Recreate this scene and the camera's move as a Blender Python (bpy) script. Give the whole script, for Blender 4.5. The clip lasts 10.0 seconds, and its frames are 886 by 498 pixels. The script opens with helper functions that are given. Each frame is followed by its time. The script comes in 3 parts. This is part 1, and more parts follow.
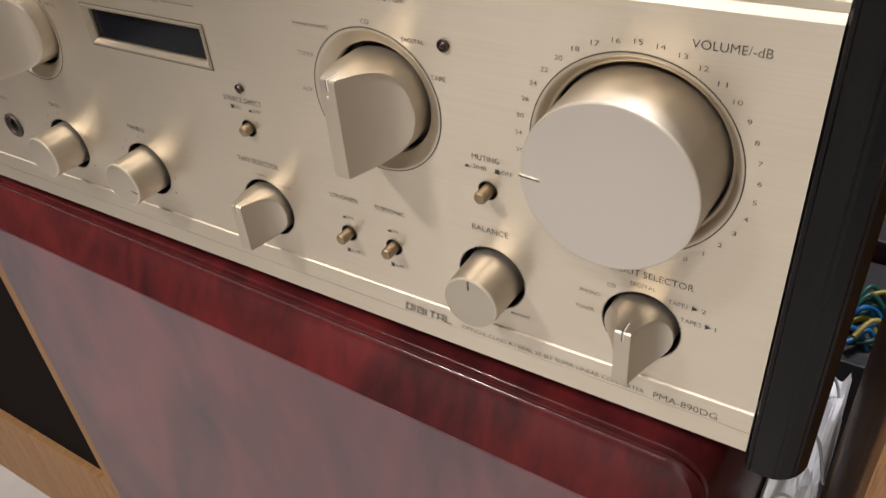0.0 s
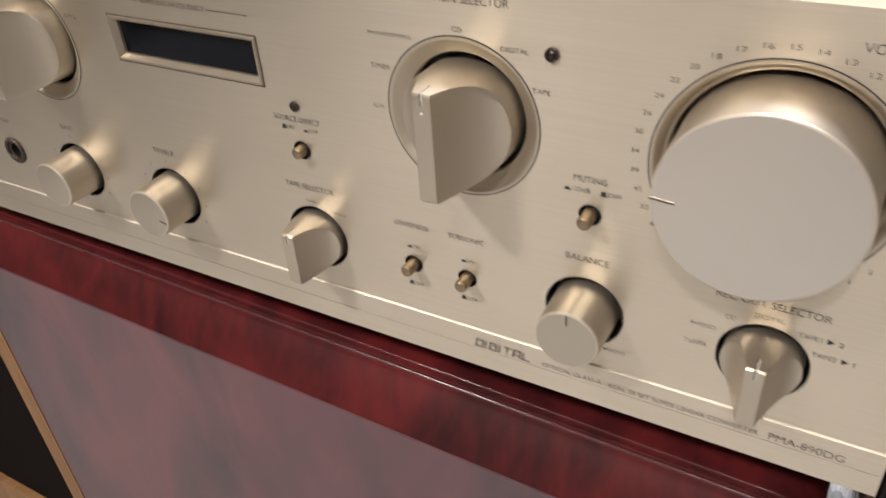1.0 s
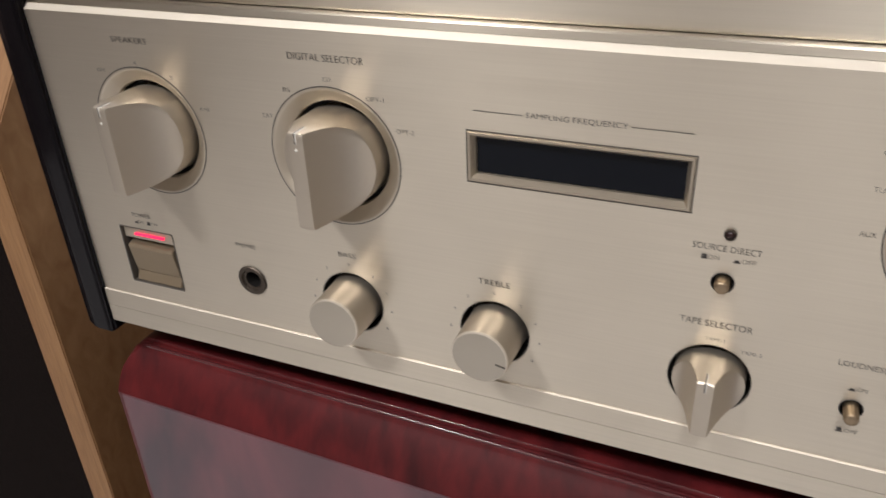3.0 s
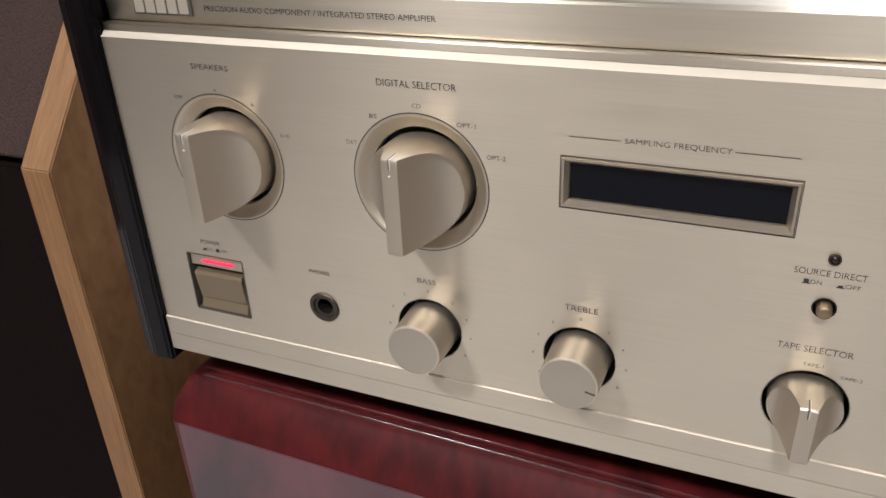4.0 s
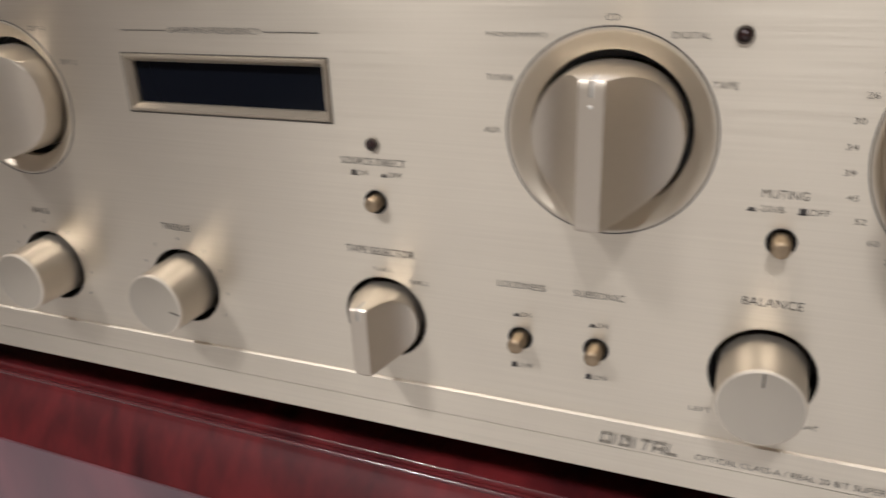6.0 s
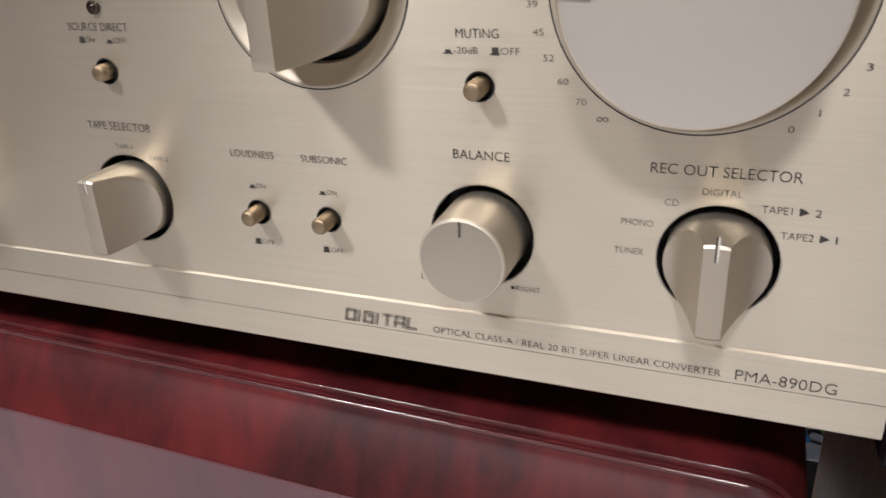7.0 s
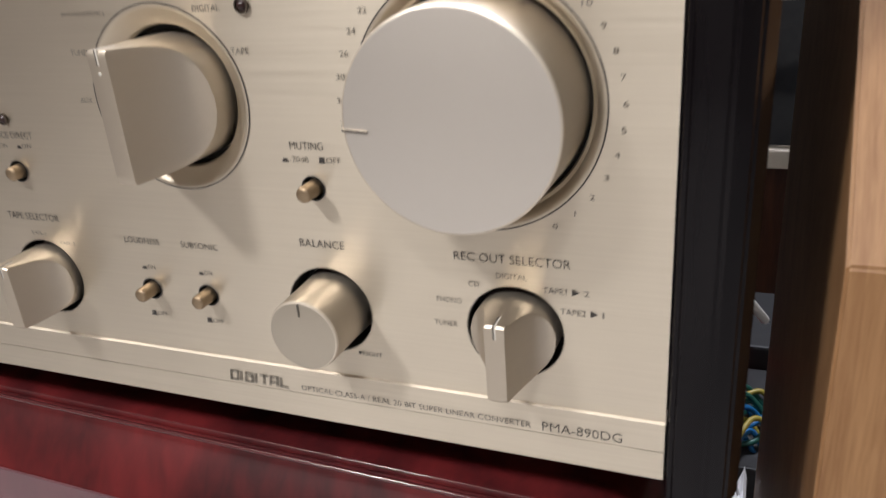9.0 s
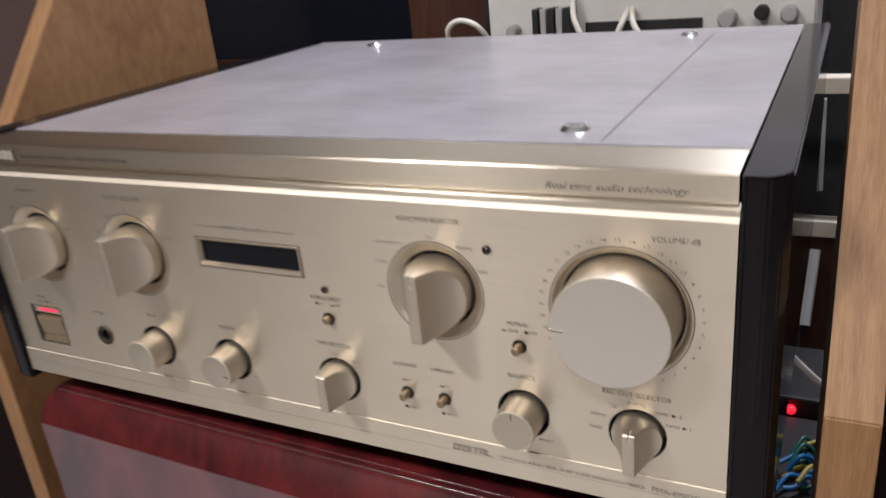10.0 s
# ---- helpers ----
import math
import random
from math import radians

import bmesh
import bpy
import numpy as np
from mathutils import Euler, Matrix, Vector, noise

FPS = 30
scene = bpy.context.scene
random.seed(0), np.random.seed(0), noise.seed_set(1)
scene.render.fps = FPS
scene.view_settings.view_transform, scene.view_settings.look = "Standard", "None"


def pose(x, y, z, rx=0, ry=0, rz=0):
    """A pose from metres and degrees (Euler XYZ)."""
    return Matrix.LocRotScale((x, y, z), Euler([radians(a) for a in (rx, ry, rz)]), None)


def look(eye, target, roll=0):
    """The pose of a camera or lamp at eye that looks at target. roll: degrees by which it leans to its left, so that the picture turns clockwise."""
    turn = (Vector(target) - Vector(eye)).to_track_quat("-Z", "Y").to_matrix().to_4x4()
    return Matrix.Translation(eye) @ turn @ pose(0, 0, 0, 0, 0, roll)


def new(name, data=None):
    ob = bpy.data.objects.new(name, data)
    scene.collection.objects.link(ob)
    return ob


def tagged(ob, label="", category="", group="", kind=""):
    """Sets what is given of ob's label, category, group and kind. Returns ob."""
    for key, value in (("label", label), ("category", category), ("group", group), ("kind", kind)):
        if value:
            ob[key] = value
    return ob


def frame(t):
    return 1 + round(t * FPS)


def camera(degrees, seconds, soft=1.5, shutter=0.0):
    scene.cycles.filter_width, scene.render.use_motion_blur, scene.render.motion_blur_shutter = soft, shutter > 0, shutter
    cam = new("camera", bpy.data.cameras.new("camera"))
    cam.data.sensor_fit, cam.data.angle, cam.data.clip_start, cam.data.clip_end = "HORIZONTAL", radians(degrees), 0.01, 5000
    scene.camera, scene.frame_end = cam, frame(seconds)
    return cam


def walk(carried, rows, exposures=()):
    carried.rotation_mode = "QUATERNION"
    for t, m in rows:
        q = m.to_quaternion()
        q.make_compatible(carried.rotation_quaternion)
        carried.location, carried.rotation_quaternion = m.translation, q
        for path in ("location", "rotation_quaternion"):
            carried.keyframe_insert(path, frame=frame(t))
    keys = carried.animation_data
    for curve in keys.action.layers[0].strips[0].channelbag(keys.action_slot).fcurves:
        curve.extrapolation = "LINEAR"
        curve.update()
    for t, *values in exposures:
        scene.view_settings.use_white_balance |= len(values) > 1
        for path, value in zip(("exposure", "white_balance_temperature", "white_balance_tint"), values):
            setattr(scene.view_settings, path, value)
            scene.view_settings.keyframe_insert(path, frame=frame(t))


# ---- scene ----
cam = camera(58.8, 10.0, shutter=0.3)
PATH = [
    (0, (0.234, -0.175, 0.999), (-0.694, 1.144, -0.184), -5.4),
    (0.5, (0.226, -0.178, 0.989), (-0.686, 1.159, -0.187), -5.3),
    (0.7, (0.2145, -0.1764, 0.9882), (-0.6781, 1.1784, -0.1814), -4.90),
    (1, (0.189, -0.177, 0.989), (-0.664, 1.228, -0.152), -4.1),
    (1.2, (0.1697, -0.1736, 0.9899), (-0.6476, 1.2615, -0.1381), -3.85),
    (1.5, (0.139, -0.17, 0.99), (-0.625, 1.3, -0.13), -3.7),
    (1.7, (0.1203, -0.1733, 0.9892), (-0.6237, 1.3233, -0.1092), -3.44),
    (2, (0.097, -0.183, 0.992), (-0.61, 1.347, -0.085), -2.7),
    (2.5, (0.065, -0.2, 0.988), (-0.639, 1.364, -0.041), -2.5),
    (3, (0.036, -0.204, 0.992), (-0.683, 1.381, 0.007), -2.5),
    (3.2, (0.027, -0.206, 0.993), (-0.693, 1.388, 0.022), -2.5),
    (4.3, (0.007, -0.218, 0.992), (-0.713, 1.407, 0.074), -2.6),
    (4.5, (0.012, -0.22, 0.99), (-0.714, 1.407, 0.082), -3.0),
    (5, (0.036, -0.22, 0.975), (-0.65, 1.446, 0.107), -3.1),
    (5.2, (0.0506, -0.2135, 0.9670), (-0.6581, 1.4566, 0.1254), -3.31),
    (5.5, (0.073, -0.204, 0.955), (-0.652, 1.479, 0.154), -3.2),
    (5.8, (0.1029, -0.1878, 0.9457), (-0.6182, 1.4996, 0.1503), -2.77),
    (6, (0.122, -0.176, 0.939), (-0.586, 1.527, 0.166), -2.3),
    (6.2, (0.142, -0.164, 0.928), (-0.575, 1.543, 0.17), -2.2),
    (7.3, (0.189, -0.156, 0.906), (-0.466, 1.546, 0.085), -2.6),
    (7.5, (0.194, -0.154, 0.906), (-0.454, 1.552, 0.088), -2.7),
    (8, (0.201, -0.151, 0.906), (-0.428, 1.557, 0.077), -3.2),
    (8.5, (0.205, -0.149, 0.912), (-0.445, 1.557, 0.097), -3.9),
    (9, (0.231, -0.161, 0.932), (-0.481, 1.533, 0.141), -4.6),
    (9.2, (0.2406, -0.1712, 0.9479), (-0.5004, 1.5036, 0.1439), -5.03),
    (9.5, (0.247, -0.201, 0.967), (-0.564, 1.459, 0.201), -5.4),
    (9.7, (0.245, -0.226, 0.991), (-0.597, 1.422, 0.234), -5.3),
    (9.8, (0.245, -0.242, 1.005), (-0.614, 1.403, 0.258), -5.5),
    (10, (0.246, -0.279, 1.039), (-0.63, 1.361, 0.301), -5.8),
]
walk(cam, [(t, look(eye, target, roll)) for t, eye, target, roll in PATH], exposures=[(0.0, 0.09, 6400, 13), (0.6, 0.12, 6400, 13), (1.3, -0.03, 6300, 13), (2.2, -0.10, 6000, 13), (4.5, -0.09, 5950, 13), (6.0, 0.04, 5900, 13), (7.5, 0.23, 5900, 13), (8.2, 0.25, 5950, 13), (9.0, 0.20, 6050, 13), (9.6, 0.04, 6050, 13), (10.0, -0.08, 6100, 14)])

# ---- world and light ----
world = bpy.data.worlds.new("world")
scene.world = world
world.use_nodes = True
world.node_tree.nodes["Background"].inputs["Color"].default_value = (0.9, 0.95, 1.0, 1)
world.node_tree.nodes["Background"].inputs["Strength"].default_value = 0.007


def area_light(name, place, target, sx, sy, watts, colour):
    data = bpy.data.lights.new(name, "AREA")
    data.shape, data.size, data.size_y, data.energy, data.color = "RECTANGLE", sx, sy, watts, colour
    ob = new(name, data)
    ob.matrix_world = look(place, target)
    return ob


LAMP_A = (-0.85, -1.25, 2.49)
LAMP_B = (0.32, -1.40, 2.49)
# added fill that brightens the lid, the side gap and the left loudspeaker
FILL_LAMP = (0.30, 0.75, 2.49)
area_light("unseen_ceiling_light", LAMP_A, (-0.85, -1.249, 0), 0.34, 0.20, 36, (1.0, 0.935, 0.85))
area_light("unseen_ceiling_light", LAMP_B, (0.32, -1.399, 0), 0.34, 0.20, 30, (1.0, 0.94, 0.86))
area_light("unseen_ceiling_light", FILL_LAMP, (0.30, 0.751, 0), 0.34, 0.20, 32, (0.95, 0.95, 1.0))


# ---- materials ----
def material(name, base=(0.5, 0.5, 0.5), rough=0.5, metal=0.0, grain=None, grain_scale=(60, 60, 60), bump=0.0, bump_scale=None,
             rough_var=0.0, coat=0.0, coat_rough=0.1, emit=None, emit_strength=0.0, detail=6.0, mottle=0.0, aniso=0.0, ior=1.5, per_object=0.0):
    m = bpy.data.materials.new(name)
    m.use_nodes = True
    nt = m.node_tree
    p = nt.nodes["Principled BSDF"]
    p.inputs["Base Color"].default_value = (*base, 1)
    p.inputs["Roughness"].default_value = rough
    p.inputs["Metallic"].default_value = metal
    p.inputs["IOR"].default_value = ior
    p.inputs["Coat Weight"].default_value = coat
    p.inputs["Coat Roughness"].default_value = coat_rough
    if aniso:
        p.inputs["Anisotropic"].default_value = abs(aniso)
        tan = nt.nodes.new("ShaderNodeTangent")
        tan.direction_type, tan.axis = ("RADIAL", "Y") if aniso > 0 else ("UV_MAP", "Z")
        nt.links.new(tan.outputs["Tangent"], p.inputs["Tangent"])
    if emit:
        p.inputs["Emission Color"].default_value = (*emit, 1)
        p.inputs["Emission Strength"].default_value = emit_strength
    tc = nt.nodes.new("ShaderNodeTexCoord")
    mp = nt.nodes.new("ShaderNodeMapping")
    mp.inputs["Scale"].default_value = grain_scale
    nt.links.new(tc.outputs["Object"], mp.inputs["Vector"])
    nz = nt.nodes.new("ShaderNodeTexNoise")
    nz.inputs["Scale"].default_value = 1.0
    nz.inputs["Detail"].default_value = detail
    nt.links.new(mp.outputs["Vector"], nz.inputs["Vector"])
    last = None
    if grain:
        ramp = nt.nodes.new("ShaderNodeValToRGB")
        els = ramp.color_ramp.elements
        els[0].position, els[0].color = 0.3, (*base, 1)
        els[1].position, els[1].color = 0.7, (*grain, 1)
        nt.links.new(nz.outputs["Fac"], ramp.inputs["Fac"])
        last = ramp.outputs["Color"]
    if mottle:
        big = nt.nodes.new("ShaderNodeTexNoise")
        big.inputs["Scale"].default_value = 14.0
        big.inputs["Detail"].default_value = 3.0
        nt.links.new(tc.outputs["Object"], big.inputs["Vector"])
        mr = nt.nodes.new("ShaderNodeMapRange")
        mr.inputs["From Min"].default_value, mr.inputs["From Max"].default_value = 0.35, 0.7
        mr.inputs["To Min"].default_value, mr.inputs["To Max"].default_value = 1.0 - mottle, 1.0 + mottle * 0.4
        nt.links.new(big.outputs["Fac"], mr.inputs["Value"])
        mul = nt.nodes.new("ShaderNodeMixRGB")
        mul.blend_type = "MULTIPLY"
        mul.inputs["Fac"].default_value = 1.0
        mul.inputs["Color1"].default_value = (*base, 1)
        if last:
            nt.links.new(last, mul.inputs["Color1"])
        nt.links.new(mr.outputs["Result"], mul.inputs["Color2"])
        last = mul.outputs["Color"]
    if last:
        nt.links.new(last, p.inputs["Base Color"])
    if rough_var:
        rr = nt.nodes.new("ShaderNodeMapRange")
        rr.inputs["To Min"].default_value, rr.inputs["To Max"].default_value = max(0.02, rough - rough_var), rough + rough_var
        nt.links.new(nz.outputs["Fac"], rr.inputs["Value"])
        nt.links.new(rr.outputs["Result"], p.inputs["Roughness"])
    if bump:
        src = nz
        if bump_scale:
            mp2 = nt.nodes.new("ShaderNodeMapping")
            mp2.inputs["Scale"].default_value = bump_scale
            nt.links.new(tc.outputs["Object"], mp2.inputs["Vector"])
            src = nt.nodes.new("ShaderNodeTexNoise")
            src.inputs["Scale"].default_value, src.inputs["Detail"].default_value = 1.0, 3.0
            nt.links.new(mp2.outputs["Vector"], src.inputs["Vector"])
        bp = nt.nodes.new("ShaderNodeBump")
        bp.inputs["Strength"].default_value = bump
        bp.inputs["Distance"].default_value = 0.001
        nt.links.new(src.outputs["Fac"], bp.inputs["Height"])
        nt.links.new(bp.outputs["Normal"], p.inputs["Normal"])
    return m


M_PANEL = material("champagne_brushed_aluminium", (0.69, 0.624, 0.511), 0.385, 0.93, grain=(0.73, 0.662, 0.547), grain_scale=(20, 900, 1500), bump=0.03, bump_scale=(30, 1500, 2400), rough_var=0.06, mottle=0.06, aniso=-0.80)
M_FASCIA = material("fine_brushed_aluminium_band", (0.66, 0.60, 0.495), 0.36, 1.0, grain=(0.70, 0.637, 0.527), grain_scale=(20, 900, 1500), bump=0.03, bump_scale=(30, 1500, 2400), rough_var=0.05, mottle=0.05, aniso=-0.9)
# paler than panel and knobs: the edge highlights are put into this tone
M_TRIM = material("pale_champagne_edge", (0.76, 0.69, 0.575), 0.42, 0.65, grain_scale=(10, 400, 400), rough_var=0.05)
M_KNOB = material("champagne_satin_knob", (0.60, 0.535, 0.44), 0.47, 0.93, grain_scale=(700, 40, 700), rough_var=0.06, bump=0.05)
M_FACE = material("satin_aluminium_face", (0.70, 0.66, 0.60), 0.46, 0.8, grain_scale=(500, 500, 500), rough_var=0.05, mottle=0.03)
M_SMALLFACE = material("satin_champagne_face", (0.54, 0.49, 0.405), 0.42, 0.85, grain_scale=(500, 500, 500), rough_var=0.05, mottle=0.03)
M_RING = material("recess_ring_aluminium", (0.62, 0.555, 0.450), 0.50, 0.95, grain_scale=(300, 300, 300), rough_var=0.06)
M_ROCKER = material("bronze_rocker_plastic", (0.27, 0.212, 0.14), 0.45, 0.6, grain_scale=(300, 300, 300), rough_var=0.06)
M_FRAME = material("tan_metal_frame", (0.50, 0.435, 0.34), 0.40, 0.85, grain_scale=(300, 300, 300), rough_var=0.06)
M_DARKMETAL = material("dark_nickel", (0.10, 0.082, 0.065), 0.5, 0.9, grain_scale=(300, 300, 300), rough_var=0.08)
M_GAP = material("dark_gap_plastic", (0.012, 0.011, 0.010), 0.5, grain_scale=(200, 200, 200), rough_var=0.1)
M_INK = material("dark_silkscreen_ink", (0.045, 0.040, 0.036), 0.55, grain_scale=(900, 900, 900), rough_var=0.1)
M_INKGREY = material("worn_grey_silkscreen_ink", (0.10, 0.088, 0.072), 0.5, grain_scale=(900, 900, 900), rough_var=0.1)
M_INKPALE = material("pale_grey_silkscreen_ink", (0.20, 0.18, 0.15), 0.5, grain_scale=(900, 900, 900), rough_var=0.1)
M_WHITEMARK = material("pale_index_paint", (0.72, 0.69, 0.62), 0.5, grain_scale=(900, 900, 900), rough_var=0.1)
M_BRASS = material("bronze_button", (0.36, 0.275, 0.18), 0.45, 0.9, grain_scale=(400, 400, 400), rough_var=0.08)
M_GLASS = material("smoked_display_window", (0.004, 0.005, 0.008), 0.12, grain_scale=(30, 200, 200), rough_var=0.03, ior=1.25)
M_LEDOFF = material("unlit_red_lens", (0.022, 0.007, 0.006), 0.3, grain_scale=(200, 200, 200), rough_var=0.03)
M_LEDRED = material("lit_red_indicator", (0.6, 0.02, 0.05), 0.3, emit=(1.0, 0.012, 0.075), emit_strength=1.6)
M_LEDDOT = material("lit_red_lamp", (0.6, 0.02, 0.03), 0.3, emit=(1.0, 0.01, 0.02), emit_strength=2.5)
# the lid's blotches put blurred reflections and smudges into its colour
M_LID = material("grey_painted_steel_lid", (0.41, 0.390, 0.415), 0.24, 0.25, grain=(0.35, 0.332, 0.355), grain_scale=(30, 90, 60), rough_var=0.06, bump=0.02, bump_scale=(900, 900, 900), mottle=0.15)
M_FOOT = material("dull_gold_foot_trim", (0.30, 0.25, 0.17), 0.45, 0.8, grain_scale=(300, 300, 300), rough_var=0.08)
M_STEEL = material("zinc_screw", (0.8, 0.8, 0.8), 0.25, 1.0, grain_scale=(300, 300, 300), rough_var=0.1)
M_SIDE = material("black_lacquered_side_wood", (0.0035, 0.0026, 0.0036), 0.11, grain=(0.007, 0.006, 0.007), grain_scale=(160, 60, 14), rough_var=0.06, bump=0.03, bump_scale=(300, 300, 20), ior=1.27)


def wood(name, dark, light, scale, rough, coat=0.0, coat_rough=0.1, bump=0.1, distortion=3.0, fine=0.35, ior=1.5, tilt=0.0):
    """Wood with broad figure and fine pores, both stretched along the grain."""
    m = bpy.data.materials.new(name)
    m.use_nodes = True
    nt = m.node_tree
    p = nt.nodes["Principled BSDF"]
    p.inputs["Roughness"].default_value, p.inputs["Coat Weight"].default_value, p.inputs["Coat Roughness"].default_value = rough, coat, coat_rough
    p.inputs["IOR"].default_value = ior
    tc, mp = nt.nodes.new("ShaderNodeTexCoord"), nt.nodes.new("ShaderNodeMapping")
    mp.inputs["Scale"].default_value = scale
    mp.inputs["Rotation"].default_value = (0, radians(tilt), 0)
    nt.links.new(tc.outputs["Object"], mp.inputs["Vector"])
    fig, por = nt.nodes.new("ShaderNodeTexNoise"), nt.nodes.new("ShaderNodeTexNoise")
    fig.inputs["Scale"].default_value, fig.inputs["Detail"].default_value, fig.inputs["Distortion"].default_value = 1.0, 3.0, distortion
    por.inputs["Scale"].default_value, por.inputs["Detail"].default_value, por.inputs["Distortion"].default_value = 9.0, 5.0, 0.6
    nt.links.new(mp.outputs["Vector"], fig.inputs["Vector"])
    nt.links.new(mp.outputs["Vector"], por.inputs["Vector"])
    mix = nt.nodes.new("ShaderNodeMix")
    mix.inputs["Factor"].default_value = fine
    nt.links.new(fig.outputs["Fac"], mix.inputs["A"])
    nt.links.new(por.outputs["Fac"], mix.inputs["B"])
    ramp = nt.nodes.new("ShaderNodeValToRGB")
    els = ramp.color_ramp.elements
    els[0].position, els[0].color = 0.34, (*dark, 1)
    els[1].position, els[1].color = 0.66, (*light, 1)
    nt.links.new(mix.outputs["Result"], ramp.inputs["Fac"])
    nt.links.new(ramp.outputs["Color"], p.inputs["Base Color"])
    bp = nt.nodes.new("ShaderNodeBump")
    bp.inputs["Strength"].default_value, bp.inputs["Distance"].default_value = bump, 0.0006
    nt.links.new(por.outputs["Fac"], bp.inputs["Height"])
    nt.links.new(bp.outputs["Normal"], p.inputs["Normal"])
    return m


M_MAHOGANY = wood("red_mahogany_lacquer", (0.034, 0.0044, 0.0056), (0.125, 0.0130, 0.0140), (22, 12, 8), 0.42, coat=0.13, coat_rough=0.28, bump=0.04, distortion=1.6, fine=0.28, ior=1.35, tilt=20)
# for the beads that draw the cabinet's edge highlights
M_MAHEDGE = material("highlight_bead_lacquer", (0.085, 0.020, 0.022), 0.20, grain_scale=(60, 60, 60), rough_var=0.06, coat=0.8, coat_rough=0.12)
# grey of the reflected pale floor is mixed into this wood colour
M_MAHPANEL = wood("mahogany_with_floor_sheen", (0.064, 0.040, 0.048), (0.172, 0.066, 0.077), (11, 12, 4.5), 0.45, coat=0.32, coat_rough=0.32, bump=0.02, distortion=1.6, fine=0.10)
M_OAK = wood("pale_oak_veneer", (0.20, 0.095, 0.034), (0.33, 0.180, 0.075), (160, 14, 8), 0.6, coat=0.03, coat_rough=0.3, bump=0.12, distortion=1.0, fine=0.5)
M_WALNUT = wood("brown_stained_wood", (0.045, 0.018, 0.010), (0.12, 0.045, 0.022), (60, 60, 6), 0.45, bump=0.1, distortion=1.5)
M_CLOTH = material("brown_grille_cloth", (0.036, 0.022, 0.018), 0.9, grain=(0.066, 0.043, 0.036), grain_scale=(900, 900, 900), bump=0.5, mottle=0.1, ior=1.25)
M_BLACKCLOTH = material("black_grille_cloth", (0.0065, 0.0042, 0.0036), 0.9, grain=(0.011, 0.0075, 0.0065), grain_scale=(700, 700, 700), bump=0.4, mottle=0.1, ior=1.15)
M_BLACK = material("matt_black", (0.012, 0.012, 0.013), 0.6, grain=(0.02, 0.02, 0.02), grain_scale=(80, 80, 80), bump=0.05)
M_NAVY = material("dark_screen_glass", (0.008, 0.010, 0.016), 0.18, grain_scale=(10, 10, 10), rough_var=0.05, coat=0.3)
M_WHITE = material("white_enamel", (0.74, 0.73, 0.70), 0.4, grain=(0.68, 0.67, 0.64), grain_scale=(40, 40, 40), bump=0.03, mottle=0.05)
M_CREAM = material("cream_painted_wood", (0.80, 0.72, 0.60), 0.5, grain=(0.72, 0.64, 0.52), grain_scale=(50, 50, 50), bump=0.05)
M_GREYPLASTIC = material("grey_plastic", (0.42, 0.41, 0.40), 0.5, grain_scale=(80, 80, 80), rough_var=0.1)
M_PAPER = material("crumpled_white_paper", (0.90, 0.90, 0.89), 0.7, grain=(0.84, 0.84, 0.84), grain_scale=(60, 60, 60), bump=0.3)
M_CABLEWHITE = material("white_cable_sheath", (0.72, 0.69, 0.62), 0.45, grain_scale=(60, 60, 60), rough_var=0.1)
M_BLUE = material("blue_plastic", (0.01, 0.12, 0.30), 0.4, grain_scale=(60, 60, 60), rough_var=0.1)
M_YELLOW = material("yellow_plastic", (0.30, 0.23, 0.03), 0.4, grain_scale=(60, 60, 60), rough_var=0.1)
M_GREEN = material("green_plastic", (0.008, 0.07, 0.05), 0.4, grain_scale=(60, 60, 60), rough_var=0.1)
M_WALL = material("beige_wall_paint", (0.26, 0.235, 0.21), 0.8, grain=(0.24, 0.215, 0.19), grain_scale=(3, 3, 3), bump=0.15, bump_scale=(200, 200, 200))
# unseen north wall, pale so that lid and ledge reflect brighter
M_NORTHWALL = material("pale_unseen_wall", (0.56, 0.55, 0.56), 0.8, grain=(0.52, 0.51, 0.52), grain_scale=(3, 3, 3), bump=0.15, bump_scale=(200, 200, 200))
# unseen west wall, dark so that the panel's left end reflects darker
M_WESTWALL = wood("dark_unseen_wall", (0.04, 0.027, 0.019), (0.08, 0.056, 0.040), (12, 12, 1), 0.6)
M_CEILING = material("grey_ceiling_paint", (0.45, 0.44, 0.42), 0.85, grain=(0.42, 0.41, 0.39), grain_scale=(3, 3, 3), bump=0.1, bump_scale=(150, 150, 150))
M_FLOOR = material("pale_floor_sheet", (0.50, 0.485, 0.47), 0.45, grain=(0.43, 0.415, 0.40), grain_scale=(6, 6, 6), bump=0.05, mottle=0.1)
M_DIFFUSER = material("lit_lamp_diffuser", (0.9, 0.9, 0.85), 0.5, emit=(1.0, 0.92, 0.8), emit_strength=2.0)


# ---- mesh helpers ----
def finish(bm, name, mat, smooth=None):
    bmesh.ops.recalc_face_normals(bm, faces=bm.faces[:])
    me = bpy.data.meshes.new(name)
    bm.to_mesh(me)
    bm.free()
    me.materials.append(mat)
    if smooth:
        for f in me.polygons:
            f.use_smooth = True
        me.set_sharp_from_angle(angle=radians(smooth))
    return me


